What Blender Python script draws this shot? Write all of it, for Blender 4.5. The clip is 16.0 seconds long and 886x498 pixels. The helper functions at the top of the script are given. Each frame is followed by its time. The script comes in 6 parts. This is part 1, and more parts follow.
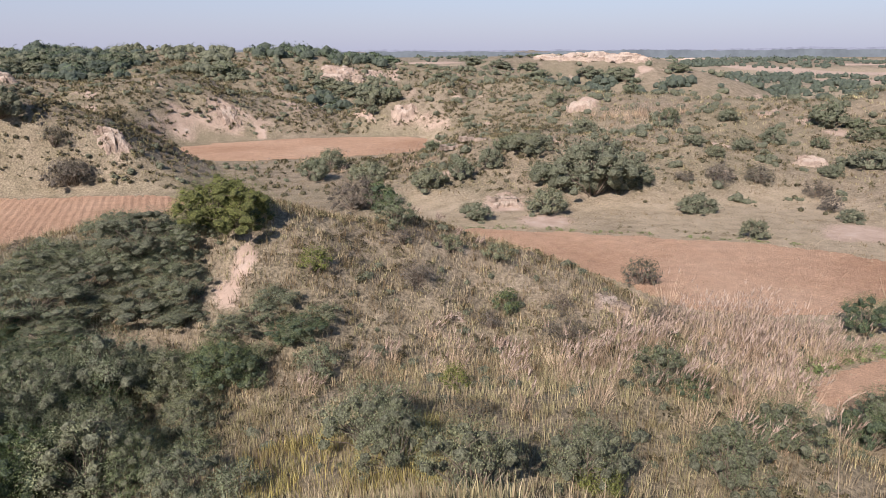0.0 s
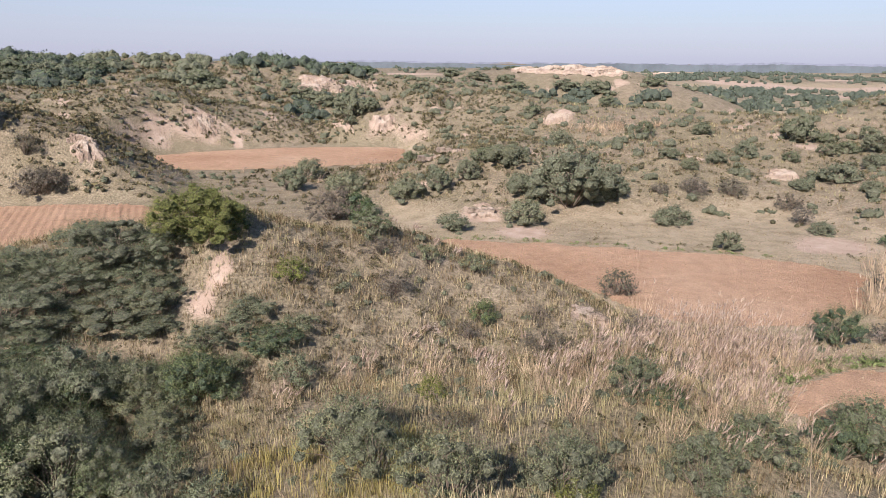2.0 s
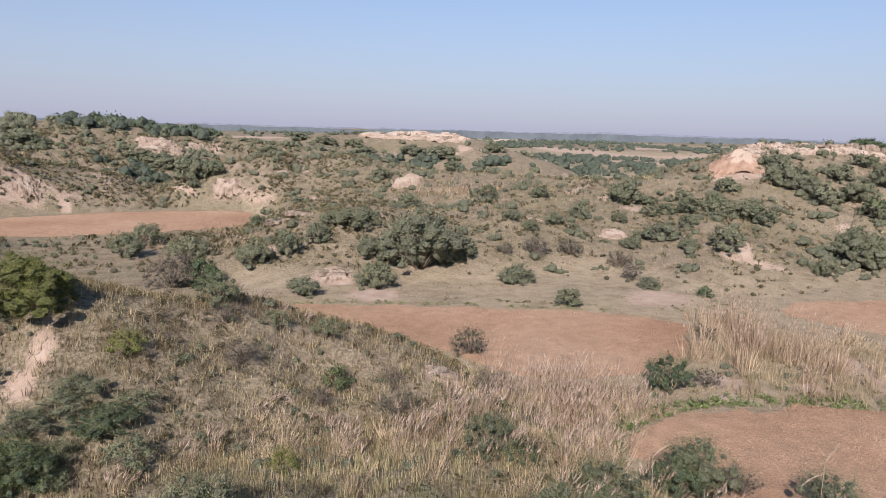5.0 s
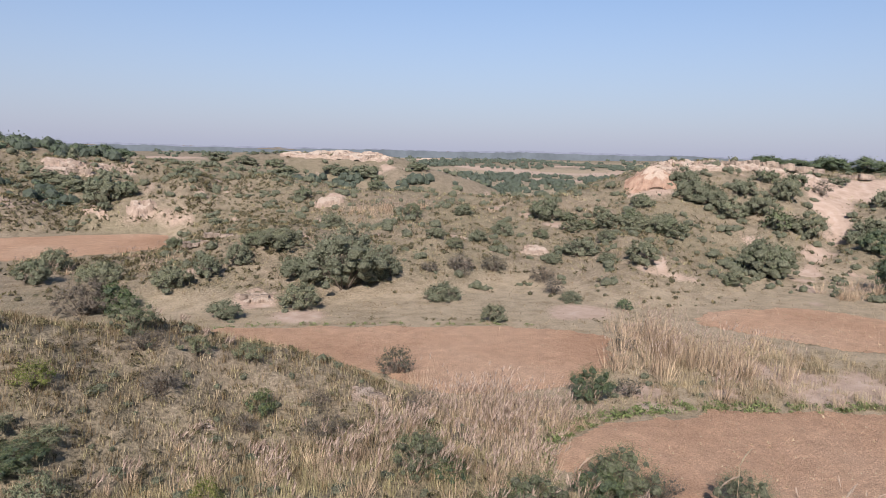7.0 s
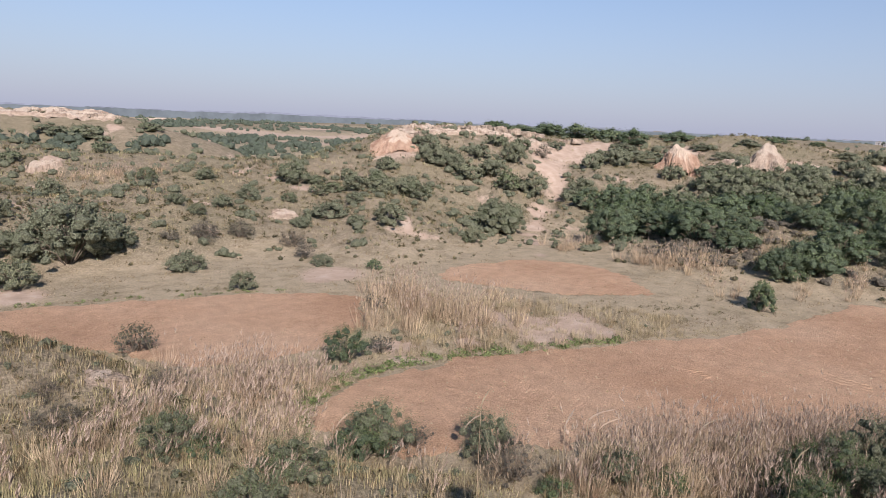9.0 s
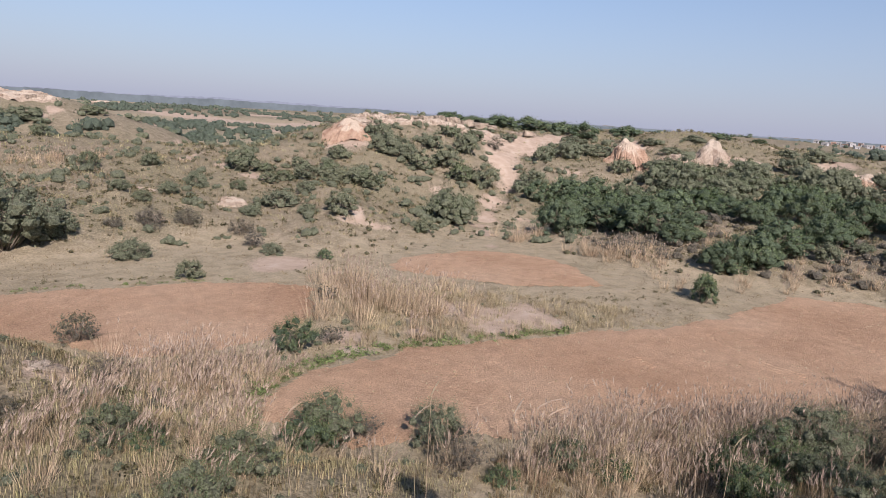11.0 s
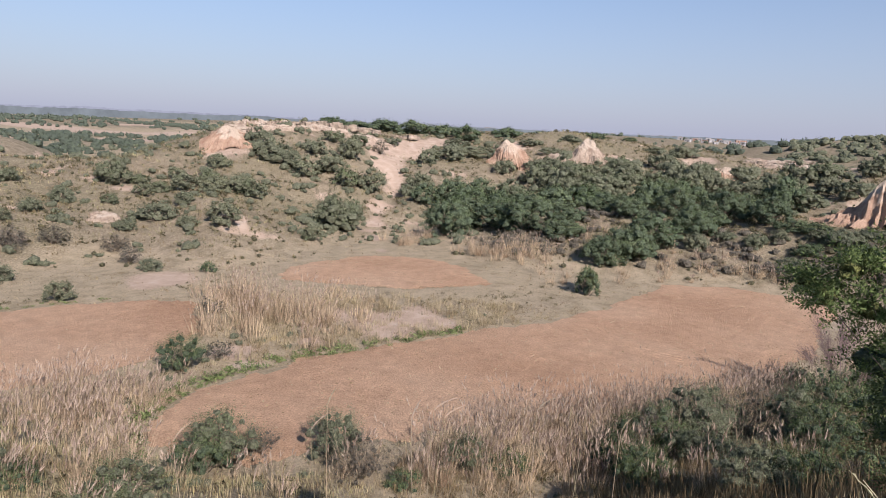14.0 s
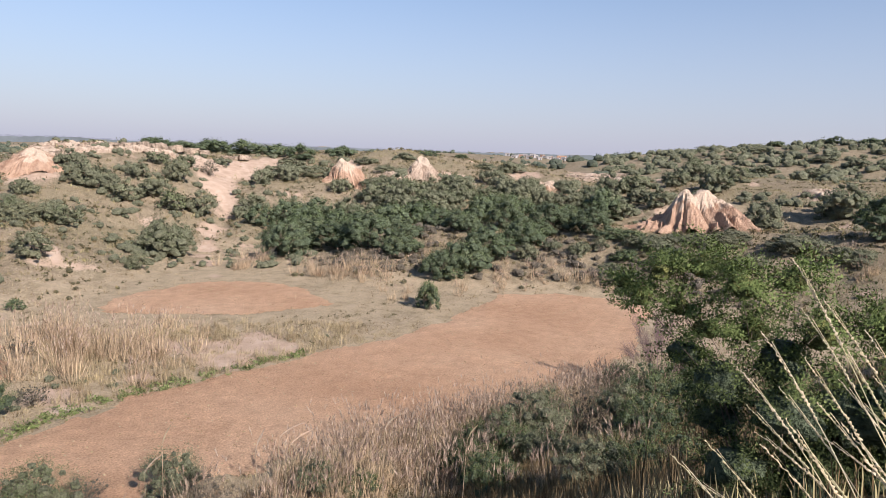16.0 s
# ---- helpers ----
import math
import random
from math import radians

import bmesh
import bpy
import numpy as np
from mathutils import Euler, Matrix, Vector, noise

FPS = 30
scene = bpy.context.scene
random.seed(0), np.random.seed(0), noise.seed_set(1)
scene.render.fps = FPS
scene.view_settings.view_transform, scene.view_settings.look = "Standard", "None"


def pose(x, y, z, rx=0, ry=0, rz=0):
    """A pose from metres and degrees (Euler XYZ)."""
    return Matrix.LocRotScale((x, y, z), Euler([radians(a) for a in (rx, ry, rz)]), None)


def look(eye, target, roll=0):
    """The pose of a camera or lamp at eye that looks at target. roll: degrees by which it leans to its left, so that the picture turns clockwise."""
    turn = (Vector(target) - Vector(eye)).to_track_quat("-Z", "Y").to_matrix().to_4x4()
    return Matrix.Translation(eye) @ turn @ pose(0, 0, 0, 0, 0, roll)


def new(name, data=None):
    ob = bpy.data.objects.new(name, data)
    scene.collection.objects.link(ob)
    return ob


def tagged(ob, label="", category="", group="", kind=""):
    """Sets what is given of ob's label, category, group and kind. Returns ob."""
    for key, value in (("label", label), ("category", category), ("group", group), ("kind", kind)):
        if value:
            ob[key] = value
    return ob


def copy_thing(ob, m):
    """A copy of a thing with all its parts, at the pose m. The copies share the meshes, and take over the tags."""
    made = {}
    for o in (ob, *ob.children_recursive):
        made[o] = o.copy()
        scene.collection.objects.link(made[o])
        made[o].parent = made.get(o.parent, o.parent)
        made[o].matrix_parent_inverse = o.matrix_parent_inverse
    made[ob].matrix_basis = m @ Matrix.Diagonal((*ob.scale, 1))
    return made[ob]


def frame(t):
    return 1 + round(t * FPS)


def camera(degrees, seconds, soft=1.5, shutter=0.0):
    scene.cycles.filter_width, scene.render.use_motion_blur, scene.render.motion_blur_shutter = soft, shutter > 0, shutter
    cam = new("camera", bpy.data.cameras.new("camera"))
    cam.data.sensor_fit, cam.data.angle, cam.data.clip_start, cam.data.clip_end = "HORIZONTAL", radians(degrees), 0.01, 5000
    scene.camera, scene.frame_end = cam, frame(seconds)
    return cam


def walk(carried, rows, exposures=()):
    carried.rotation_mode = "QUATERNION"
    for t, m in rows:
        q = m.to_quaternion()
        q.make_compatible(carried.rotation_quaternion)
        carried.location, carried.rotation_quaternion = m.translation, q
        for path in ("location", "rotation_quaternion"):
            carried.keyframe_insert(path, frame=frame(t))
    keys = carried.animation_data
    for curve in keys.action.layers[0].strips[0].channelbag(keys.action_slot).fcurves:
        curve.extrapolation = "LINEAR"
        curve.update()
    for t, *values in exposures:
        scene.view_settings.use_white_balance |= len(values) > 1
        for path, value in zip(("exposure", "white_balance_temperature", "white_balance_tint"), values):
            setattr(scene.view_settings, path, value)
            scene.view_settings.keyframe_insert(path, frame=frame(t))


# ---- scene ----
# ---- camera: one spot on a hilltop, turned by hand ----
EYE = (0.0, 0.0, 16.0)
LENS = 64.0
PATH = [   # seconds, turn, tip, lean
    (0, -0.00, -15.81, -0.19),
    (0.5, 1.99, -16.21, -0.84),
    (1, 3.87, -16.37, -1.42),
    (1.5, 5.02, -16.11, -1.49),
    (2, -1.89, -14.95, 0.54),
    (2.5, -9.32, -16.37, 1.30),
    (3, -11.53, -15.08, 1.36),
    (3.5, -13.72, -12.34, 2.03),
    (3.7, -13.48, -12.21, 1.90),
    (5.8, -15.92, -8.52, 1.53),
    (6, -16.91, -9.19, 1.52),
    (6.5, -17.64, -9.06, 1.28),
    (7, -20.11, -8.02, 1.37),
    (7.5, -22.16, -7.70, 0.86),
    (8, -28.55, -8.16, -0.20),
    (8.5, -36.92, -8.45, 1.48),
    (9, -40.45, -10.32, 2.49),
    (9.2, -41.71, -10.26, 2.50),
    (11.3, -44.47, -10.92, 3.81),
    (11.5, -39.77, -11.86, 4.93),
    (12, -38.46, -11.78, 5.02),
    (12.5, -41.35, -10.96, 4.38),
    (13, -46.50, -10.62, 4.38),
    (13.5, -51.07, -10.44, 3.94),
    (14, -53.46, -10.05, 2.65),
    (14.5, -57.63, -8.72, 1.05),
    (15, -61.75, -8.86, 0.85),
    (15.5, -64.18, -8.53, 1.17),
    (16, -66.44, -8.07, 1.98),
]
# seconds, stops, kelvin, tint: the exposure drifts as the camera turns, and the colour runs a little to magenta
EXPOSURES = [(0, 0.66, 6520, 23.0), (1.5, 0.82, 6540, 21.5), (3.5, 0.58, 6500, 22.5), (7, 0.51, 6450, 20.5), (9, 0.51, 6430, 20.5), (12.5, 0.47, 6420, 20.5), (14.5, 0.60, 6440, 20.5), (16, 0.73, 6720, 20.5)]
cam = camera(LENS, 16.0, soft=0.8)
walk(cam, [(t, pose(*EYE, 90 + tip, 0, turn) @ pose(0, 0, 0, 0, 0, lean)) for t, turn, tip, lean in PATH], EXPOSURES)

# ---- light: clear winter sky, sun behind the camera ----
SUN_AZ, SUN_EL = 206.0, 33.0   # degrees clockwise from +y, and above the horizon
world = bpy.data.worlds.new("world")
scene.world = world
world.use_nodes = True
wn = world.node_tree.nodes
sky = wn.new("ShaderNodeTexSky")
sky.sky_type, sky.sun_disc = "NISHITA", False
sky.sun_elevation, sky.sun_rotation = radians(SUN_EL), radians(SUN_AZ)
sky.altitude, sky.air_density, sky.dust_density, sky.ozone_density = 300, 1.0, 0.7, 3.0
# pale haze low over the horizon, the same all round
wl = world.node_tree.links
parts_of = wn.new("ShaderNodeSeparateXYZ")
wl.new(wn.new("ShaderNodeTexCoord").outputs["Generated"], parts_of.inputs[0])
band = wn.new("ShaderNodeValToRGB")
wl.new(parts_of.outputs[2], band.inputs[0])
band.color_ramp.elements[0].position, band.color_ramp.elements[0].color = 0.0, (0.85, 0.85, 0.85, 1)
band.color_ramp.elements[1].position, band.color_ramp.elements[1].color = 0.3, (0, 0, 0, 1)
haze = wn.new("ShaderNodeMix")
haze.data_type = "RGBA"
haze.inputs[7].default_value = (3.55, 3.9, 5.0, 1)
wl.new(band.outputs[0], haze.inputs[0])
clear = wn.new("ShaderNodeMix")
clear.data_type, clear.blend_type = "RGBA", "MULTIPLY"
clear.inputs[0].default_value, clear.inputs[7].default_value = 1.0, (0.92, 1.05, 1.07, 1)
wl.new(sky.outputs[0], clear.inputs[6])
wl.new(clear.outputs[2], haze.inputs[6])
wl.new(haze.outputs[2], wn["Background"].inputs[0])
wn["Background"].inputs[1].default_value = 0.082
lamp = bpy.data.lights.new("sun", "SUN")
lamp.energy, lamp.angle, lamp.color = 5.0, radians(0.6), (1.0, 0.955, 0.89)
sun = new("sun", lamp)
az, el = radians(SUN_AZ), radians(SUN_EL)
sun.matrix_world = look((math.sin(az) * math.cos(el) * 100, math.cos(az) * math.cos(el) * 100, math.sin(el) * 100), (0, 0, 0))


# ---- the lie of the land: crest lines with height and reach, over a flat valley floor ----
# each crest: points (x, y, height, reach); shape: power of the flank
NEAR_CRESTS = [
    # the hill that the camera stands on
    (1.15, [(-20, -22, 14.6, 28), (-6, -6, 14.5, 24), (0, 0, 14.4, 23), (6, -6, 14.4, 26), (20, -20, 14.6, 36)]),
    # spur across the foreground
    (0.8, [(-48, 10, 6, 30), (-28, 29, 4.4, 20), (-22, 34.5, 4.7, 16), (-17, 37.5, 5.4, 15), (-10.5, 39.0, 6.4, 15), (-3.2, 41.5, 4.6, 13), (5, 42, 3.0, 11), (13, 41.5, 1.0, 8)]),
    # low shoulder in the hollow
    (0.8, [(2, 20, 3.4, 18), (10, 26, 2.6, 14), (17, 29, 0.8, 8)]),
]
LEFT_CRESTS = [
    # grassy mound beside the ploughed field
    (0.9, [(-70, 76, 11.5, 34), (-53.5, 86, 10.0, 24), (-48.5, 89.3, 8.4, 18), (-44.5, 92, 6.2, 14), (-42, 93.4, 4.4, 11), (-39, 95, 2.4, 9), (-36.5, 97, 0.6, 7)]),
    # second ridge
    (0.8, [(-125, 118, 14, 50), (-88, 121, 11.6, 36), (-74, 130.5, 10.0, 34), (-52.5, 140.5, 10.2, 32), (-41, 144.5, 6.6, 26), (-32.5, 146.5, 3.6, 20), (-25, 148, 1.6, 14)]),
    # far ridge line
    (0.7, [(-190, 170, 16, 80), (-118, 196, 15.0, 66), (-85, 213, 14.4, 60), (-61, 222, 15.2, 56), (-40, 226, 14.4, 54), (-24, 229, 12.6, 50), (-8, 231, 10.2, 46), (8, 236, 8.6, 42)]),
]
MIDDLE_CRESTS = [
    # bare-nosed hill
    (0.8, [(-7.4, 150, 6.4, 12), (-4.0, 152, 7.6, 19), (4.5, 153, 8.6, 31), (18.5, 152, 8.8, 34), (25, 149, 7.4, 28)]),
    # pale mesa
    (0.75, [(22, 268, 11.9, 46), (45, 270, 12.3, 46), (70, 262, 11.6, 44)]),
    # long scrubby rise beyond the middle field
    (0.9, [(25.7, 127.4, 6.8, 24), (30, 126.6, 6.4, 36), (39, 132.4, 6.4, 52), (49.2, 129, 6.4, 56), (59, 124.8, 6.6, 52), (70.7, 118.5, 6.6, 40)]),
    # knolls on that rise
    (0.8, [(12, 92, 4.2, 20), (22, 95, 4.4, 22), (34, 98, 4.2, 22)]),
    # hummocks on the rise
    (0.8, [(30, 108, 5.0, 14), (44, 110, 5.4, 14)]),
    (0.8, [(2, 84, 2.4, 12), (8, 88, 2.8, 12)]),
]
MAIN_CRESTS = [
    # main hill, with the orange cliff at its end
    (0.8, [(87.6, 117.6, 12.4, 13), (93, 117.4, 13.2, 28), (98.6, 119.7, 13.6, 46), (115, 121, 13.4, 56), (130, 117, 13.4, 60), (148, 110, 13.0, 60), (160, 98, 13.0, 60), (168, 88, 12.8, 60)]),
    # grassy spur that runs down from it between two fields
    (0.9, [(87.6, 117.6, 10.6, 14), (72, 97, 6.4, 18), (57, 81, 3.4, 16), (48, 68, 0.8, 8)]),
]
FAR_CRESTS = [
    # continuing plateau to the right
    (0.7, [(168, 88, 12.4, 62), (182, 72, 11.8, 60), (196, 44, 10.0, 62), (205, 8, 9.8, 70), (205, -40, 10.5, 80)]),
    # bank behind the large field
    (0.9, [(96, 44, 3.6, 24), (104, 22, 4.6, 26), (108, -2, 5.6, 30), (104, -30, 6.0, 40)]),
    # wooded hill, far
    (0.8, [(331, 80, 8, 60), (338, 40, 14.5, 100), (345, 5, 18.5, 130), (360, -40, 23, 150), (370, -120, 28, 180)]),
    # low swell of the plain with the village
    (0.9, [(880, 560, 5.0, 160), (960, 420, 7.0, 170), (1010, 300, 7.0, 170), (1040, 180, 5.0, 160)]),
]
CRESTS = NEAR_CRESTS + LEFT_CRESTS + MIDDLE_CRESTS + MAIN_CRESTS + FAR_CRESTS


# ploughed fields on the valley floor, and their outlines
def smooth_outline(pts, rounds=3):
    for _ in range(rounds):
        pts = [q for a, b in zip(pts, pts[1:] + pts[:1]) for q in ((a[0] * 0.75 + b[0] * 0.25, a[1] * 0.75 + b[1] * 0.25), (a[0] * 0.25 + b[0] * 0.75, a[1] * 0.25 + b[1] * 0.75))]
    return pts


LARGE_FIELD = [(17, 30.5), (20, 34), (27, 35.3), (33, 33.8), (38, 31.8), (45, 30), (52.5, 27.2), (59, 25.2), (69, 25.6), (75, 24.8), (79, 18), (79, 9), (64, 7.5), (53, 8.5), (44, 11.2), (38.5, 14.2), (34, 17.6), (27, 20.8), (21, 24), (17, 27)]
LONG_FIELD = [(-1, 60), (1.5, 63.2), (6, 62.8), (13, 61.4), (20, 59.8), (27, 57.6), (32.5, 55.3), (35, 52), (32.5, 46.8), (26, 41), (20, 40), (15.5, 42.5), (13.5, 46.5), (10.5, 49.5), (5.5, 52.5), (1, 54.5)]
SMALL_FIELD = [(45.5, 55), (51, 58), (59, 58), (65, 54.5), (67, 49), (63.5, 41), (59.5, 37.3), (54, 40), (50, 44.5), (47.5, 49)]
FAR_FIELD = [(-47, 118), (-39, 127), (-27, 132), (-14, 134), (-3, 134.5), (-2, 120), (-4, 112.5), (-17, 107), (-29, 104.5), (-39, 104.5)]
RED_FIELD = [(-66, 66), (-53, 76), (-42, 79), (-29, 79), (-25, 71), (-24, 58), (-34, 46), (-54, 44)]
FIELDS = [
    ("large brown ploughed field with tyre marks and pale clods", LARGE_FIELD),
    ("long brown ploughed field below a scrubby rise", LONG_FIELD),
    ("small pinkish field at the foot of the hill", SMALL_FIELD),
    ("distant reddish field between grassy hills", FAR_FIELD),
    ("red field with straight plough furrows", RED_FIELD),
]
EVEN = [(0.030, 1.0), (0.075, 0.6), (0.19, 0.34), (0.42, 0.14)]   # gully noise: frequency, weight


def lattice(x, y, seed):
    """Smooth value noise in -1..1 for arrays."""
    xi, yi = np.floor(x), np.floor(y)
    fx, fy = x - xi, y - yi
    fx, fy = fx * fx * (3 - 2 * fx), fy * fy * (3 - 2 * fy)

    def h(a, b):
        v = np.sin(a * 127.1 + b * 311.7 + seed * 74.7) * 43758.5453
        return (v - np.floor(v)) * 2 - 1
    top = h(xi, yi) * (1 - fx) + h(xi + 1, yi) * fx
    low = h(xi, yi + 1) * (1 - fx) + h(xi + 1, yi + 1) * fx
    return top * (1 - fy) + low * fy


def crest_height(x, y, power, pts):
    best = np.zeros_like(x)
    for (x0, y0, h0, w0), (x1, y1, h1, w1) in zip(pts, pts[1:]):
        dx, dy = x1 - x0, y1 - y0
        s = np.clip(((x - x0) * dx + (y - y0) * dy) / (dx * dx + dy * dy), 0, 1)
        d = np.hypot(x - x0 - s * dx, y - y0 - s * dy)
        w = w0 + s * (w1 - w0)
        k = np.clip(1 - np.sqrt((d / w) ** 2 + 0.0025) + 0.05, 0, 1)
        foot = k * k * (3 - 2 * k)
        best = np.maximum(best, (h0 + s * (h1 - h0)) * ((1 - 0.35) * k ** power + 0.35 * foot))
    return best


def field_gap(x, y, outline):
    """Signed distance to an outline: below zero inside it."""
    best, inside = np.full(x.shape, 1e9), np.zeros(x.shape, bool)
    for (x0, y0), (x1, y1) in zip(outline, outline[1:] + outline[:1]):
        dx, dy = x1 - x0, y1 - y0
        s = np.clip(((x - x0) * dx + (y - y0) * dy) / (dx * dx + dy * dy), 0, 1)
        best = np.minimum(best, np.hypot(x - x0 - s * dx, y - y0 - s * dy))
        if dy:
            inside ^= ((y0 > y) != (y1 > y)) & (x < x0 + (y - y0) * dx / dy)
    return np.where(inside, -best, best)


OUTLINES = [smooth_outline(o, 2) for _, o in FIELDS]


def any_field_gap(x, y):
    gap = np.full(x.shape, 99.0)
    for o in OUTLINES:
        xs, ys = [p[0] for p in o], [p[1] for p in o]
        near = (x > min(xs) - 9) & (x < max(xs) + 9) & (y > min(ys) - 9) & (y < max(ys) + 9)
        gap[near] = np.minimum(gap[near], field_gap(x[near], y[near], o))
    return gap


# gullies washed into the slopes: points (x, y, depth, half width)
GULLIES = [
    [(135.0, 101.7, 0.6, 6), (117.4, 97.6, 1.6, 8), (102.6, 89.8, 2.2, 7), (97.1, 83.4, 2.2, 5), (84.5, 75.7, 1.6, 5), (71.4, 64.8, 0.6, 4)],
    [(-40, 152, 0.5, 5), (-46, 140, 2.0, 6), (-50, 130, 1.0, 5)],
    [(-66, 140, 0.5, 4), (-68, 128, 1.6, 5), (-70, 116, 0.8, 4)],
    [(8, 160, 0.6, 5), (6, 146, 2.0, 6), (3, 136, 0.6, 4)],
    [(52, 120, 0.8, 5), (46, 100, 1.5, 5), (42, 84, 0.6, 4)],
]


def gully_depth(x, y):
    deep = np.zeros_like(x)
    for pts in GULLIES:
        for (x0, y0, h0, w0), (x1, y1, h1, w1) in zip(pts, pts[1:]):
            dx, dy = x1 - x0, y1 - y0
            s = np.clip(((x - x0) * dx + (y - y0) * dy) / (dx * dx + dy * dy), 0, 1)
            k = np.clip(1 - np.hypot(x - x0 - s * dx, y - y0 - s * dy) / (w0 + s * (w1 - w0)), 0, 1)
            deep = np.maximum(deep, (h0 + s * (h1 - h0)) * k)
    return deep


def ground_z(x, y):
    x, y = np.atleast_1d(np.asarray(x, float)), np.atleast_1d(np.asarray(y, float))
    p = 5.0
    total = np.zeros_like(x)
    for power, pts in CRESTS:
        total += crest_height(x, y, power, pts) ** p
    z = total ** (1 / p)
    r = np.hypot(x, y)
    rough = np.clip((z - 0.25) / 3.0, 0, 1) * np.clip((r - 6) / 30, 0.05, 1)
    n = np.zeros_like(x)
    for i, (f, wt) in enumerate(EVEN):
        n += wt * (1 - 2 * np.abs(lattice(x * f + i * 7.3, y * f - i * 3.1, i)))
    z = z + rough * n * 1.0
    z = z - gully_depth(x, y) * np.clip(z / 4, 0, 1)
    far = np.clip((r - 260) / 300, 0, 1)
    z = z + far * (3.0 * lattice(x * 0.006, y * 0.006, 9) + 1.2 * lattice(x * 0.02, y * 0.02, 10) + 1.0)
    k = np.clip(any_field_gap(x, y) / 7.0, 0, 1)
    z = z * k * k * (3 - 2 * k)
    return z + 0.05 * lattice(x * 0.5, y * 0.5, 5) * np.clip(z, 0, 1)


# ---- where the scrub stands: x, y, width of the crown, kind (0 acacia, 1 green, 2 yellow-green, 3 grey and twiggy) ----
CREST_A = [
    (-11.7, 36.8, 5.5, 2), (-13.2, 37.2, 2.9, 2), (-10.3, 37.3, 2.8, 1), (-11, 36.9, 3.8, 2),
]
CREST = CREST_A
SPUR_A = [
    (-15.5, 35, 6, 0), (-13.7, 35.8, 5, 0), (-17.3, 32.4, 6.1, 0), (-18.4, 29.9, 5.3, 0), (-14.3, 31.9, 6.5, 0), (-12.8, 32.7, 4.4, 0),
    (-21.5, 34.9, 2, 3), (-19.5, 33.5, 4.2, 0), (-8, 32.3, 3.4, 0), (-6.6, 30.7, 3, 0), (-5.8, 31.9, 2.5, 0), (-9.5, 27.8, 3.6, 1),
    (-13.6, 26.3, 4.7, 0), (-15.7, 24.4, 4.3, 0), (-12.8, 27.3, 3.4, 0), (-15.8, 27.8, 3.3, 0), (-14.4, 21.2, 4.2, 1), (-12.3, 21.1, 5, 0),
    (-8, 19.1, 3.7, 0), (-18.8, 24.4, 5.1, 0), (-17.1, 21.3, 4.8, 1), (-16.5, 27.1, 4.1, 0), (-21.7, 28.4, 3.6, 0), (-2.3, 40, 3.3, 3),
]
SPUR_B = [
    (-5.6, 28.6, 2.3, 0), (-17.3, 36.1, 3.9, 0), (-18.6, 34.2, 4.2, 0), (-20.2, 32.3, 4.1, 0), (-13.8, 34.1, 4.6, 0), (-16.5, 33.9, 4.7, 0),
    (-12.4, 31.2, 3.4, 0), (-17.2, 28.8, 3.4, 0), (-17.8, 26.7, 3.6, 0), (-13.4, 23.3, 3.6, 0), (-13.9, 20.8, 3.5, 1), (-10.6, 21.4, 3.1, 0),
    (-6.1, 18.2, 2.2, 0), (-21.1, 31.6, 3.8, 0), (-20.1, 26.6, 4, 0), (-14.8, 19.7, 4.6, 1), (-16.7, 19.7, 3.7, 1), (-15.3, 23, 3.9, 0),
    (-11.6, 27.1, 3.4, 0), (-14.3, 25.5, 3.9, 1), (-8.4, 27.6, 2, 0), (-10.1, 26.3, 2.3, 0), (-15.6, 25.9, 3.4, 0), (-8.2, 29, 1.8, 0),
]
SPUR_C = [
    (-6.9, 30.3, 2.4, 0), (-9.5, 27.8, 3.9, 1), (-6.8, 30.6, 3.5, 1), (-8.6, 31.1, 2.5, 0), (-9.7, 30.1, 3.3, 0), (-22.2, 27.8, 3.5, 0),
    (-19.8, 28.5, 3.6, 1), (-16.9, 29.3, 2.5, 0), (-20.6, 26.9, 3.3, 0), (-19.3, 28.1, 2.8, 1), (-16.6, 28.1, 3.3, 1), (-20.2, 25, 2.6, 0),
    (-18.4, 26.8, 3.3, 1), (-16, 27.5, 2.4, 0), (-13.4, 27.6, 3.3, 0), (-11.5, 27.9, 2.3, 0), (-19.3, 23.8, 2.9, 1), (-17.4, 24.4, 3.2, 1),
    (-15.2, 26.3, 2.9, 0), (-14.2, 26.8, 3.1, 0), (-11.2, 26.5, 2.9, 0), (-18.4, 22.3, 2.8, 0), (-16.4, 23.1, 2.8, 0), (-14.4, 24.5, 2.2, 0),
]
SPUR_D = [
    (-12.6, 24.9, 2.4, 0), (-10.1, 24.7, 2.9, 0), (-17.1, 20.8, 2.4, 0), (-16, 21.7, 2.1, 1), (-13.5, 22.4, 2.7, 0), (-11.9, 22.5, 2.1, 1),
    (-8.8, 22.4, 1.9, 0), (-16.7, 19.5, 2.6, 0), (-15.4, 20.1, 2.9, 0), (-13.3, 20.8, 2.8, 0), (-10.6, 20.2, 2.2, 0), (-9.1, 20.2, 1.8, 0),
]
SPUR = SPUR_A + SPUR_B + SPUR_C + SPUR_D
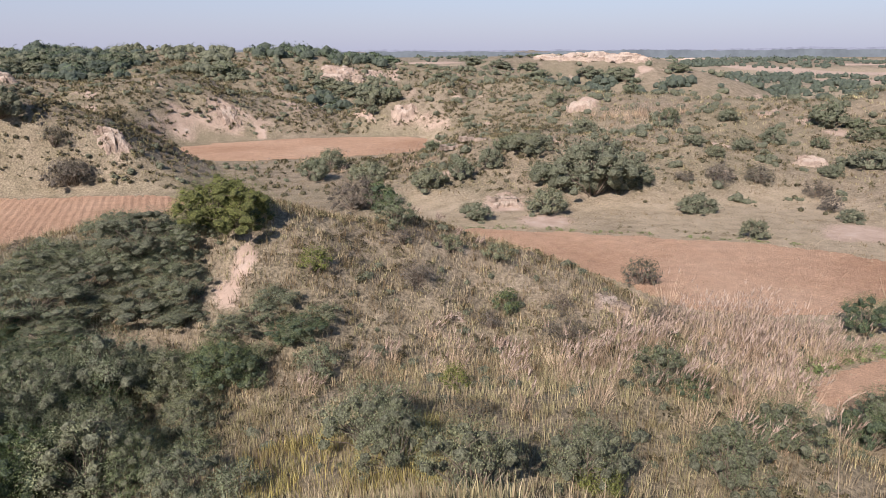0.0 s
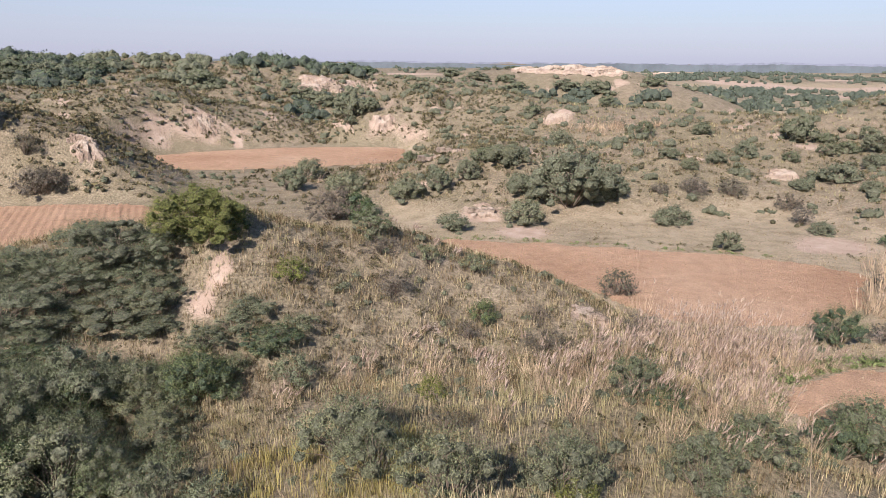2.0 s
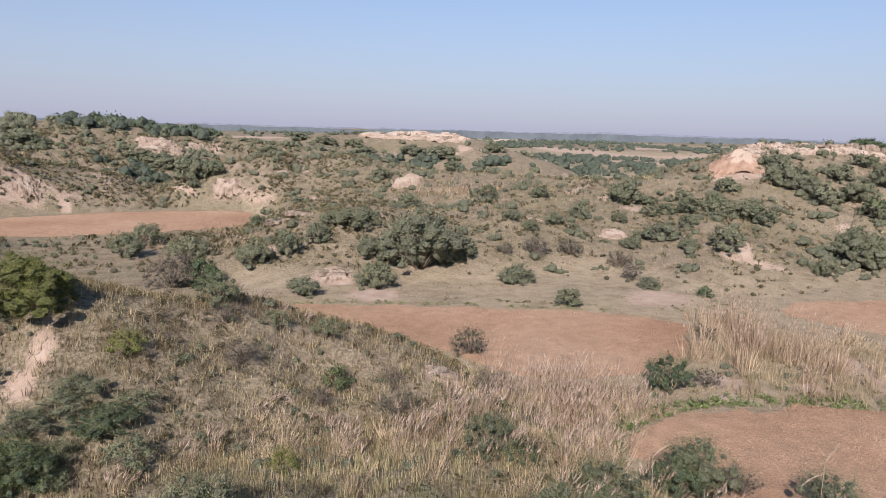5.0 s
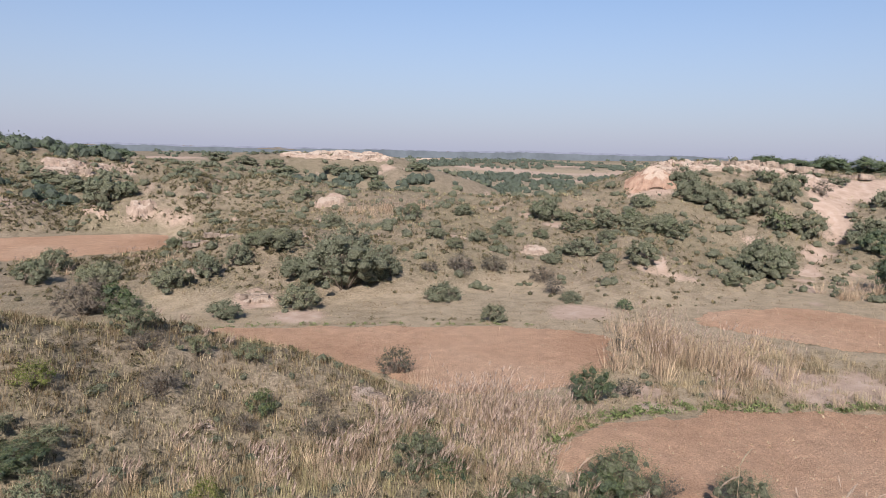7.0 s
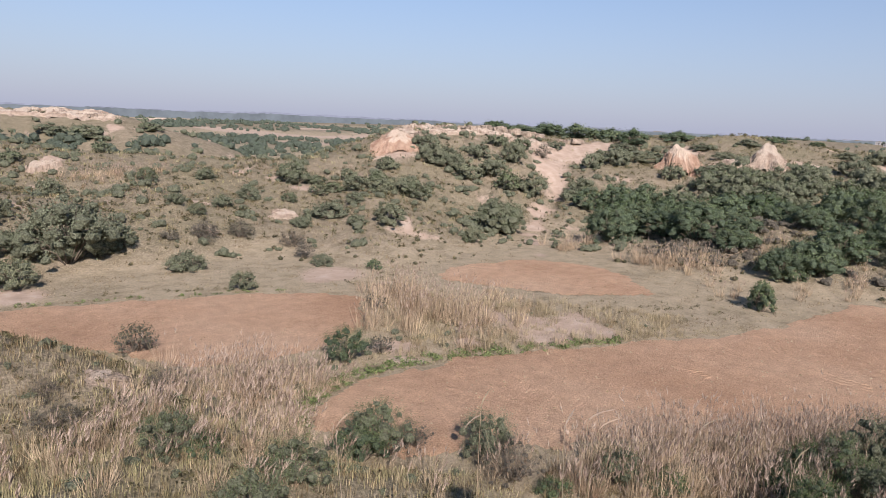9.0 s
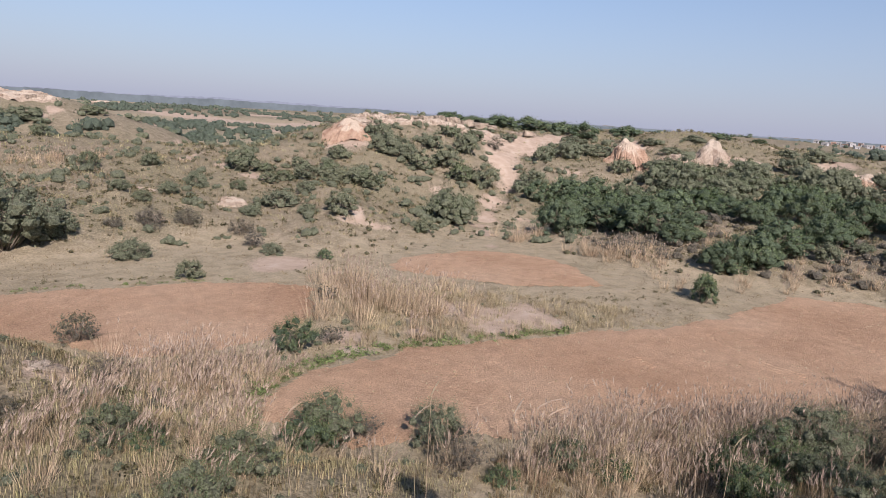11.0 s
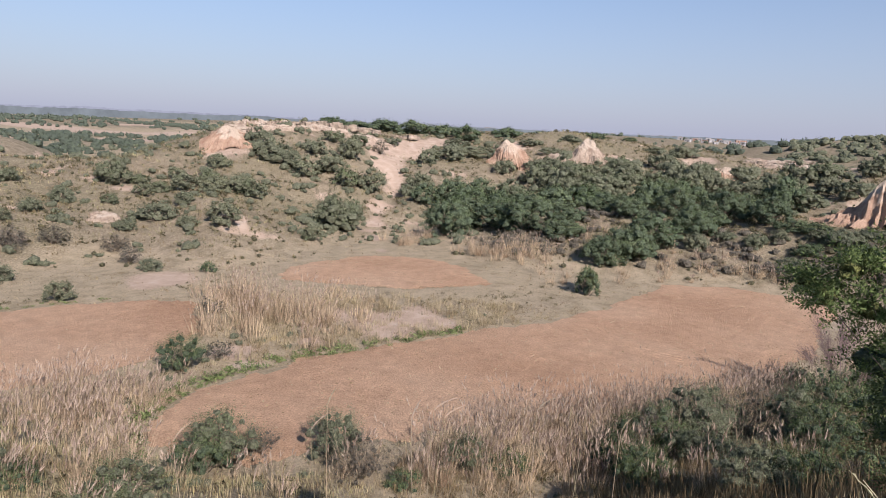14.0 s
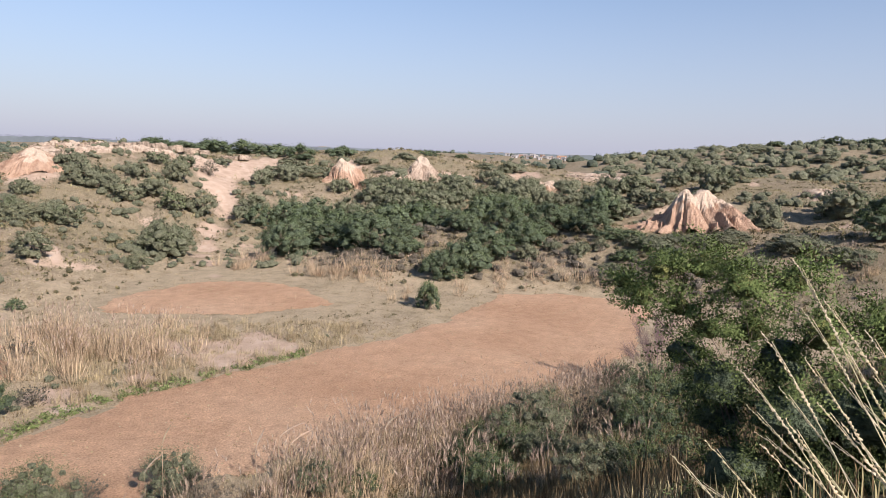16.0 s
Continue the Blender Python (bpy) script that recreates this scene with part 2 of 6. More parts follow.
HOLLOW_A = [
    (-2.3, 20.4, 3.2, 0), (-1.4, 18.6, 2.3, 0), (0.7, 16, 2.8, 0), (4.1, 18.1, 2.9, 0), (0.9, 21.7, 1.6, 3), (0.5, 25.8, 1.2, 2),
    (3.5, 36.7, 1.7, 1), (2.5, 34.9, 1.4, 3), (6.3, 34, 2.7, 3), (8.2, 24.6, 2.2, 0), (9.3, 24, 1.6, 1), (8.9, 19.2, 2.6, 0),
    (11.9, 22, 2.9, 0), (4.5, 17.4, 1.4, 2), (17.4, 25.9, 2.8, 1), (3.2, 40.7, 1.7, 0), (0.5, 40.4, 1.5, 0), (13.8, 47.1, 2.9, 3),
    (-1.5, 36.3, 1.8, 3), (12.5, 37.4, 2.2, 3), (6.6, 37, 1.4, 3), (-6.5, 34.6, 1.8, 2), (24.5, 38.2, 3.3, 1), (27.4, 38.3, 1.8, 3),
]
HOLLOW_B = [
    (-2.9, 41.6, 3.1, 0), (-1.5, 36.6, 1.8, 3), (18.7, 26.3, 3.4, 0), (20.5, 25.7, 2.3, 3), (22.1, 20.4, 3.5, 3), (22.6, 18.3, 1.6, 1),
    (38.2, 8.3, 4, 3), (41.9, 7.8, 3.3, 3), (35, 0.9, 3.9, 1), (49.7, 4.4, 3.3, 0), (28.2, 9.8, 2.7, 1), (22.8, 23, 3.2, 0),
    (25.8, 17.2, 2.5, 0), (32.5, 11.2, 3, 3), (35.1, 9.9, 3.2, 0), (31.5, 12.5, 2.4, 3), (26.7, 15.3, 1.9, 1), (48.1, 7.2, 3.7, 0),
    (49, 3.2, 4.5, 1), (43.6, 4.7, 4.1, 1), (28.2, 9.3, 2.6, 1), (32.4, 8.4, 3.2, 0), (22.9, 4.3, 2.7, 0), (24.5, 3.1, 2.6, 1),
]
HOLLOW_C = [
    (29.9, 3.2, 2.8, 1), (37.7, 5.7, 3, 0), (22, 1.4, 2.1, 1), (35.7, 10.2, 4.8, 0), (32.9, 11.1, 3.7, 1), (39.2, 9.9, 4.2, 0),
    (30.8, 12.2, 2.3, 1),
]
HOLLOW = HOLLOW_A + HOLLOW_B + HOLLOW_C
RISE_A = [
    (-16.2, 88.2, 5.1, 0), (-15.2, 97, 4.8, 0), (-8.9, 84.7, 5.8, 0), (-9, 71.8, 7.6, 3), (-6.6, 72.4, 4.8, 1), (-1.5, 77.3, 5, 0),
    (2.1, 79.2, 4.1, 0), (-1.6, 108.2, 3, 0), (5.4, 81.8, 3.9, 0), (10.4, 84.8, 6.6, 0), (7.8, 86.3, 4.1, 0), (16.1, 75, 11.8, 0),
    (12.4, 77.6, 7, 0), (21, 77.7, 5.9, 0), (10.5, 69.3, 5.2, 0), (3.1, 66.7, 4.1, 0), (25.6, 69.6, 4.6, 0), (27.1, 78.6, 3, 3),
    (27.1, 59.6, 3, 0), (30.9, 78.4, 4.1, 3), (35.6, 79.1, 4.3, 3), (20.5, 104.1, 4.6, 0), (31.3, 88.3, 3.1, 0), (33, 85.8, 3.4, 0),
]
RISE_B = [
    (37.7, 89.1, 3.2, 0), (44.7, 96.3, 3.8, 0), (54.7, 101.7, 6.5, 0), (48.2, 90.7, 2.9, 0), (54.7, 93.7, 3.4, 0), (50, 82.2, 5.9, 0),
    (61.2, 93.2, 5.3, 0), (50.5, 76.6, 3.3, 0), (53.6, 73.5, 5.5, 0), (62.6, 88.1, 5.2, 0), (66.6, 85, 5.6, 0), (45.1, 81.2, 3.3, 0),
    (40.4, 75.1, 3.8, 3), (39.1, 69.9, 3.3, 3), (38.7, 65.5, 3.1, 0), (42.5, 61, 2.1, 1), (62, 66.9, 3.1, 0), (72.9, 73.3, 10, 0),
    (33.3, 47.7, 2.2, 3), (71.4, 98.7, 4.3, 0),
]
RISE = RISE_A + RISE_B
BACK_A = [
    (20, 126.9, 4.1, 0), (33.2, 104.5, 3.5, 0), (41.5, 104.5, 3.4, 0), (4.8, 122.6, 2.9, 0), (-55.9, 189.5, 11, 0), (-31.3, 192.3, 7.8, 0),
    (-23.8, 184.8, 9.7, 0), (-14.6, 147.4, 8.3, 0), (-27.1, 190.2, 9.2, 0), (-10.3, 147.2, 5.3, 0), (-13.6, 140.6, 3.4, 0), (10.5, 260.7, 11.5, 0),
    (19.4, 246.6, 9.9, 0), (32, 240.3, 10.7, 0), (48.8, 242, 10.9, 0), (57.2, 235.5, 12.6, 0), (33.9, 130.4, 3.7, 0), (-1, 212.1, 5.9, 0),
    (29.2, 248.8, 9, 0), (77.9, 241.1, 10.1, 0), (-22.2, 227.4, 10.9, 1), (-16.3, 223.5, 8.9, 1), (-28.4, 226, 9.1, 1), (-34.3, 224.3, 8.1, 1),
]
BACK_B = [
    (-41.4, 225, 7.3, 1), (35.1, 273, 4, 1), (-103.1, 177.3, 7.4, 0), (-100.1, 183.3, 8.3, 0), (-93.6, 182.8, 9.9, 0), (-88.7, 184.3, 9.8, 0),
    (-84.1, 188.4, 9.9, 0), (-81.6, 198.7, 7.7, 0), (-98.8, 176.4, 9.7, 0), (-66.4, 189.3, 6.4, 0), (-54.8, 189.6, 7.9, 0), (-50.7, 82.5, 6.2, 0),
    (-43.1, 80.3, 6.7, 3), (-45.2, 82.7, 3.8, 3), (-54.9, 76.3, 5.3, 0), (-42.1, 80.5, 5.8, 3), (-51.9, 79.8, 3.1, 0), (-55.5, 79.8, 4.7, 0),
    (-58.9, 82.4, 4.8, 0), (-102.9, 172.3, 9.5, 0), (-97.8, 180.6, 9.8, 0), (24.8, 271.5, 3.5, 0), (28.2, 268.5, 3.4, 0), (31.6, 267.6, 3.5, 0),
]
BACK_C = [
    (36, 273, 3.5, 0), (38.8, 267.8, 3.4, 0), (42.3, 266.5, 3.4, 0), (45.7, 265.7, 3.4, 0), (48.8, 263.5, 3.4, 0), (52.1, 262, 3.4, 0),
    (55.3, 260.8, 3.4, 0), (58.6, 259.9, 3.4, 0), (62, 260, 3.4, 0), (65.3, 259.7, 3.4, 0), (68, 256.6, 3.4, 0),
]
BACK = BACK_A + BACK_B + BACK_C
MAIN_A = [
    (73.1, 74.1, 8.8, 0), (61.9, 67.4, 2.6, 0), (91.2, 83.5, 6.4, 0), (87.3, 86, 5.9, 0), (88.8, 91.3, 7.2, 0), (83.3, 91.8, 5.9, 0),
    (83.3, 96.4, 6.1, 0), (81.6, 99.3, 7.7, 0), (85.3, 106.4, 6.5, 0), (109.2, 98.1, 4.7, 3), (101.5, 81.3, 6.2, 0), (97.9, 80.8, 5, 0),
    (115.6, 118.7, 7.9, 1), (120.6, 116.3, 9.4, 1), (133.3, 118.7, 11.3, 1), (140.7, 115.8, 11.6, 1), (146.5, 111.5, 11.7, 1), (142.6, 100.1, 9.8, 1),
    (157.1, 97.9, 8.8, 1), (177.9, 73.2, 4.9, 1), (92, 116, 1.4, 0), (99.9, 118.3, 1.5, 0), (107.7, 119.7, 1.8, 0), (126.7, 87.2, 7.3, 0),
]
MAIN_B = [
    (119.5, 87.6, 7.1, 0), (140.6, 75.9, 6.4, 0), (97.3, 94.7, 6.5, 0), (91.6, 98.1, 5.3, 0), (71.8, 100.4, 3.5, 0), (66.2, 87.1, 5.3, 0),
    (120.7, 104.7, 5.1, 0), (105, 100.1, 5.2, 0), (99.7, 102, 5.1, 0), (113.7, 88.8, 5.8, 0), (135.4, 97.2, 6.7, 0), (133.8, 87.8, 5.7, 0),
    (146, 84.4, 6.1, 0), (158.6, 80.3, 6.4, 0), (168.2, 78.4, 5.9, 1), (171.3, 63.9, 7.3, 0), (177.3, 57.7, 8.9, 0), (132.1, 72.1, 6, 0),
    (121.3, 75.5, 5.7, 0), (65.7, 102.4, 3.9, 0), (58, 95.1, 4, 0), (58.4, 101, 3.8, 0), (54.9, 83.9, 3.3, 0), (64.8, 92.7, 4.1, 0),
]
MAIN = MAIN_A + MAIN_B
GROVE_A = [
    (79.7, 58.3, 7.9, 1), (86.3, 58.8, 8.4, 1), (85, 53.3, 8.1, 1), (83.9, 48, 8.6, 1), (82.2, 41.6, 6.7, 1), (113.1, 59.8, 9.2, 1),
    (118.7, 56.6, 9.5, 1), (108.9, 66.1, 8.2, 0), (99.4, 72.1, 7.8, 1), (95, 74.6, 5.8, 1), (105.2, 70.4, 8.1, 1), (120.8, 66.6, 8.3, 0),
    (127.7, 62.6, 8.5, 0), (128.2, 56.4, 8.4, 0), (94, 38.1, 6.5, 1), (126.8, 47.3, 9.2, 1), (133.6, 44, 9.5, 1), (93.2, 28.7, 7, 1),
    (77.1, 33.8, 5.8, 1), (80.8, 32.4, 7.8, 1), (84.8, 30.7, 8, 1), (65.1, 29.9, 3, 1), (96.6, 42.9, 6, 1), (106.8, 62.6, 7.9, 1),
]
GROVE_B = [
    (93.3, 29.5, 4.7, 1), (97.7, 28, 6.5, 1), (137, 33, 8, 1), (145.2, 28.1, 8.8, 1), (95, 13.7, 4.2, 0), (97.4, 3.4, 6.3, 0),
    (91.3, 9.3, 3.3, 3), (132.3, 46.2, 7.9, 1), (84.9, 13.6, 6.3, 0), (91.7, -0.4, 5.9, 0), (96, -5.3, 8.5, 0), (90.9, -10.3, 7.3, 0),
    (153.3, -15.5, 11, 0), (99.5, -14.5, 8.8, 1), (148.1, -1.9, 8.3, 0), (168.1, 25.8, 8.2, 0), (154.8, 18.3, 7.5, 0), (154.8, 32, 7.6, 0),
    (157.6, 39.2, 6.5, 0), (153.9, 55.5, 6.6, 0), (174.4, 58.3, 6.6, 0), (151.3, 46.5, 6.3, 0), (139.8, 59.3, 7.2, 0), (97.5, 67.2, 8.5, 1),
]
GROVE_C = [
    (102.8, 64.8, 8.8, 1), (96.4, 54.5, 8, 1), (88.5, 44.3, 6.4, 1), (83.6, 50.3, 5.5, 1), (92.5, 69, 7.4, 1), (122.2, 56.6, 8.7, 0),
    (132.3, 55.3, 8, 0), (139.3, 51.5, 8.3, 0), (146.1, 49.7, 8.6, 0), (144.6, 45.2, 9.7, 0), (119.6, 62.5, 8.6, 0), (95.4, 38.8, 5.7, 1),
    (127.8, 47.6, 8.8, 1), (98.5, 33.2, 6.7, 1), (131.6, 40, 8.8, 1), (101.3, 27.5, 7.1, 1), (103.7, 25, 6.9, 1), (98.4, 20.7, 6.4, 1),
    (96.2, 17.4, 5.5, 1), (95.6, 14.6, 4.6, 1), (140.2, 45.1, 8.3, 0), (145.7, 41.1, 8.4, 0), (146.4, 35.5, 8.5, 0), (149.6, 30.7, 8.6, 0),
]
GROVE_D = [
    (146.7, 24.9, 7.2, 0), (139.7, 51, 7.1, 0), (152, 45.4, 7.6, 0), (156.5, 39.5, 6.4, 0), (160.6, 23, 7.8, 0), (171.2, 27.1, 8.3, 0),
    (162.6, 30.1, 8, 0), (135.6, 55.5, 7, 0), (132.7, 60.4, 6.9, 0), (129.9, 66.7, 7, 0), (129.1, 73, 5.9, 0), (88.3, 26.6, 3.7, 0),
    (92.2, 24.1, 3, 0), (90.9, 20.3, 3.7, 0), (87.6, 15.5, 4.3, 0), (90.9, 14.3, 4.4, 1), (93.2, 18.1, 3, 0), (84.9, 12, 4.2, 1),
    (94.3, 11.2, 6.1, 0), (97, 8.3, 6.3, 0), (97, 5.3, 6.3, 0), (99, 2.4, 6.3, 0), (92.1, 9, 4.5, 1), (63.2, 29, 3.2, 1),
]
GROVE_E = [
    (193.8, 14.5, 9.2, 0), (174, 8.5, 9.7, 0), (192.8, 5.1, 9.2, 0), (175.8, 17.4, 7, 0), (77.2, 32.9, 4.8, 1), (82.4, 31.8, 5.8, 1),
    (85.7, 30.8, 5.2, 1), (89.6, 9.2, 5.1, 1), (82.1, 12.1, 4, 1),
]
GROVE = GROVE_A + GROVE_B + GROVE_C + GROVE_D + GROVE_E
FARHILL_A = [
    (352.5, -7.1, 7.3, 1), (346.6, -29.8, 9.5, 1), (354.3, -35.7, 7.4, 1), (344.2, -21.1, 6.1, 1), (341.9, -42.6, 9.9, 1), (352.5, 8.1, 5, 1),
    (349, 16.3, 5, 0), (335.8, 0.7, 9.6, 0), (312.2, -11.7, 10, 0), (294.6, -22.4, 10.3, 0), (286.8, -32.5, 11, 0), (300.4, 10.4, 8.6, 0),
    (289.5, 22, 8.3, 0), (272.9, -1.9, 9.6, 0), (268.3, -17.6, 9.5, 0), (287.6, 32, 6.9, 0),
]
FARHILL = FARHILL_A
SLOPE_A = [
    (30.8, 12.2, 3.8, 3), (33.2, 10.8, 4.3, 3), (36.4, 9.7, 5.5, 2), (39.4, 8.1, 4.5, 1), (43.1, 7, 4.4, 1), (37.1, 4.8, 4.8, 1),
    (29.1, 5.4, 3.9, 1), (28, 7.4, 3.3, 3), (25, 2, 3.5, 1), (47, 4.7, 4.4, 1),
]
SLOPE = SLOPE_A
# worn or washed-out earth: x, y, radius
BARE_A = [
    (135.2, 104.1, 3), (122.6, 101.9, 3.5), (108.6, 95.9, 4), (106.8, 92, 2.8), (101.4, 87.1, 2.1), (96.1, 83.6, 1.7), (86.1, 77.8, 1.8), (80.7, 73.2, 2),
    (71.1, 64.4, 1.5), (110, 103.8, 3.7), (123.2, 97.6, 2.5), (78.2, 106.5, 4.2), (37.6, 61.3, 3.2), (45.3, 87.1, 1.6), (34.9, 60, 1.6), (41.6, 37.4, 2.7),
    (43.8, 35.1, 2.7), (39.5, 34.3, 2.1), (44.5, 32.8, 1.8), (40.6, 40.9, 2.1), (28.9, 38.7, 1.7), (34.3, 36.8, 1.2), (27.8, 35.8, 1.1), (-10.3, 36.2, 0.5),
    (-10.1, 35, 0.55), (-10.1, 33.8, 0.5), (-10.5, 32.6, 0.7), (-17.8, 28.6, 0.7), (-16.4, 29.2, 0.5), (6.9, 72.4, 1.7),
]
WASHOUT = [
    (138, 104.8, 3.2), (131, 104.6, 4.2), (125.8, 103.7, 4.6), (120.8, 103.6, 4.6), (116, 102, 4.4), (113.4, 105.2, 2.4), (112.8, 108.2, 1.8), (110.2, 96.5, 2.8), (119.3, 99.8, 3.2), (119.1, 95.2, 2.4), (104.1, 93.2, 2.2),
    (107.5, 95, 2.4), (104.6, 89.4, 1.8), (102.1, 87.3, 1.5), (99.3, 85.2, 1.3), (96.4, 83.3, 1.3), (93.5, 81.4, 1.2), (91.2, 80, 1.1), (88, 78.2, 1.1), (85.7, 76.8, 1.2), (83, 75, 1.2), (81.2, 73.5, 1.1), (77, 70, 1.0), (73, 66.4, 0.9),
]
BARE_B = [
    (9.6, 66.1, 2.3), (10.2, 38.2, 0.8), (9, 38.4, 0.5), (14.2, 35.3, 0.9), (44.8, 86.5, 1.5), (-7.5, 140.3, 2.2), (-39.6, 131.5, 2.2), (-38.6, 84.3, 1.1),
    (-29, 204.5, 5), (-20.6, 207.9, 2.5), (25.2, 125.4, 2.1), (65, 266.2, 4.4), (-103.6, 173.1, 4.8), (54.8, 97.8, 2.6), (37.2, 60.6, 2.2), (9.9, 66.4, 2.7),
    (5.7, 72.2, 1.7), (143.4, 86.8, 4), (154.6, 65.7, 4), (173.3, 53.5, 4.3), (203.6, 24, 4.1), (153.8, 9.8, 8), (178.5, -15.4, 5), (46.5, 36.5, 1.9),
    (103.5, 89.8, 2.7), (89.7, 79.8, 2.3), (75.8, 69.8, 1.6), (65.8, 58.4, 1), (54, 96.6, 1.5),
]
BARE = BARE_A + WASHOUT + BARE_B
# washed-out earth banks: x, y, width, height, tone (0 orange nose, 1 pale bank, 2 pale nose)
BANKS_A = [
    (79.5, 107.6, 8, 3.8, 0), (126.4, 77.5, 7.6, 8.0, 0), (139.5, 66, 7.6, 7.4, 2), (136.7, 70.8, 4.9, 2.6, 1), (153.1, 42.2, 7.9, 4.5, 0), (105, 7.8, 14.5, 10.0, 0),
    (167.8, -13.7, 8.8, 4.5, 1), (182.8, 36.5, 14.1, 3.4, 1), (23.1, 120.1, 3.9, 3.5, 1), (-7.4, 138.7, 4.0, 3.6, 1), (-38.8, 83.8, 3.1, 2.5, 1), (-38.8, 130.3, 3.2, 2.6, 1),
    (-27.2, 196.8, 10.2, 3.7, 1), (-19.7, 204, 6.6, 2.4, 1), (50.7, 258.5, 16.5, 4, 1), (61.9, 254.2, 14.5, 4, 1), (39.6, 261.6, 11, 3, 1), (67.7, 251.3, 8, 3.4, 1),
]
BANKS_B = [
    (-76.1, 123.5, 5.3, 2.9, 1), (104.7, 109.4, 5.1, 3, 1), (101.3, 111, 3.6, 2, 1), (130.3, 78.2, 3.6, 2.5, 1), (44.1, 84.7, 3.4, 1.6, 1),
    (6.5, 72, 3.3, 1.2, 1), (9.6, 38, 1.5, 0.3, 1), (9.7, 37.9, 1.7, 0.4, 1), (14.5, 35, 1, 0.5, 1), (0.8, 34.8, 0.7, 0.3, 1), (85.7, 112.7, 4.6, 1.7, 1),
    (91.6, 112.8, 5.1, 1.7, 1), (95.4, 110.3, 4.6, 1.9, 1), (109.7, 108.2, 4.2, 2.3, 1), (115.1, 105.3, 6.2, 2, 1), (151.1, 3.2, 4.9, 3, 0), 
]
BANKS_C = [
    (292.7, 868.2, 29.2, 6.1, 1),
]
BANKS = BANKS_A + BANKS_B + BANKS_C
# reed beds: x, y, height, number of clumps
REEDS_A = [
    (33.3, 45.4, 3.7, 4), (37.8, 48.2, 4.1, 4), (36.5, 43.4, 3.8, 4), (37, 41.2, 3.7, 4), (30.3, 43.5, 3.1, 3), (32.1, 41.5, 3.1, 4),
    (38.6, 40.2, 2.8, 3), (33.3, 49.5, 3, 2), (44.7, 42.9, 2.3, 2), (45.5, 46, 2.7, 2), (35.8, 36.6, 1.9, 2), (38.8, 34.7, 1.7, 1),
    (71, 59.8, 3, 3), (71.6, 57.4, 3, 2), (72.6, 47.8, 3.1, 3), (72.7, 45.6, 3.1, 3), (72.9, 43.5, 3.1, 3), (74.3, 41.4, 2.7, 2),
    (68.6, 34.9, 2.2, 2), (84.7, 38.7, 2.2, 2), (87.7, 36.8, 1.9, 2), (73.3, 29.6, 2.2, 2), (17.4, 42.6, 2.3, 2), (17.5, 41.3, 2.3, 2),
]
REEDS_B = [
    (16.6, 36.8, 2.8, 4), (18.5, 37, 2.5, 4), (20.3, 38.2, 2.6, 3), (14.5, 38, 2.1, 3), (19.1, 34.6, 2, 3), (16.5, 34.3, 2.6, 3),
    (13.8, 33.3, 1.9, 3), (9.1, 24.5, 1.8, 3), (9.7, 24, 2.1, 3), (10.6, 24.1, 1.9, 3), (7.6, 26.4, 1.7, 3), (7, 29.5, 1.8, 3),
    (6, 31, 1.7, 2), (10, 31.1, 1.7, 3), (8.8, 33.7, 1.5, 2), (25.1, 18.3, 3.1, 3), (25.2, 17.6, 3, 2), (25.9, 17.1, 2.5, 2),
    (23.5, 18.8, 1.9, 2), (28.1, 16.2, 2.3, 3), (30.2, 16, 2.4, 3), (32.1, 15.3, 2.5, 3), (34.6, 15.1, 2.6, 3), (36.8, 14.4, 2.5, 3),
]
REEDS_C = [
    (39, 13.6, 2.5, 3), (41, 12.6, 2.6, 3), (20.3, 20.9, 2.4, 2), (16.7, 22, 2.3, 2), (18.6, 21.7, 2.1, 2), (12.8, 21.9, 1.8, 2),
    (13.3, 20.7, 2.3, 2), (27.8, 14.6, 1.7, 3), (30.4, 13.3, 1.8, 3), (33, 11.4, 1.8, 3), (39.3, 13.5, 2.8, 3), (42.2, 12.3, 2.6, 3),
    (45.9, 11, 1.8, 3), (48.1, 9.6, 1.6, 3), (48.9, 8.1, 1.7, 2), (35.8, 13.6, 3, 3), (33, 14.1, 2.8, 3), (30.2, 15.1, 2.7, 3),
    (3.4, 28.7, 2.3, 4), (3.8, 26.4, 1.9, 3), (5, 29.8, 1.6, 3), (7.4, 28.8, 1.6, 3), (8.6, 29.7, 1.3, 3), (9.8, 23.4, 2.7, 4),
]
REEDS_D = [
    (11, 24.2, 2.3, 4), (15.5, 31.2, 3.1, 4), (16.6, 30.7, 3.1, 3), (9.1, 22.6, 2.2, 2), (14.9, 34.1, 2.3, 4), (17.2, 35.8, 2.4, 4),
    (19.1, 35.9, 2.4, 4), (19.9, 34.4, 2.4, 4), (21, 33.7, 2.4, 3), (9.5, 27.8, 1.3, 3), (13.8, 37, 1.7, 2), (18.4, 42, 1.9, 2),
    (-1.8, 23.4, 1.1, 3), (-3.8, 30, 1.1, 3), (-0.7, 32.6, 1.1, 3), (1.8, 31.6, 1.4, 3), (-19.2, 107, 1.6, 3), (-16.1, 109.7, 1.7, 3),
    (-22.2, 105.3, 1.4, 3), (-6.2, 105.3, 1.9, 3), (-0.5, 44.4, 0.9, 3), (26.2, 112.2, 2.2, 4), (28, 108.7, 2.2, 4), (30.3, 107.7, 2.2, 4),
]
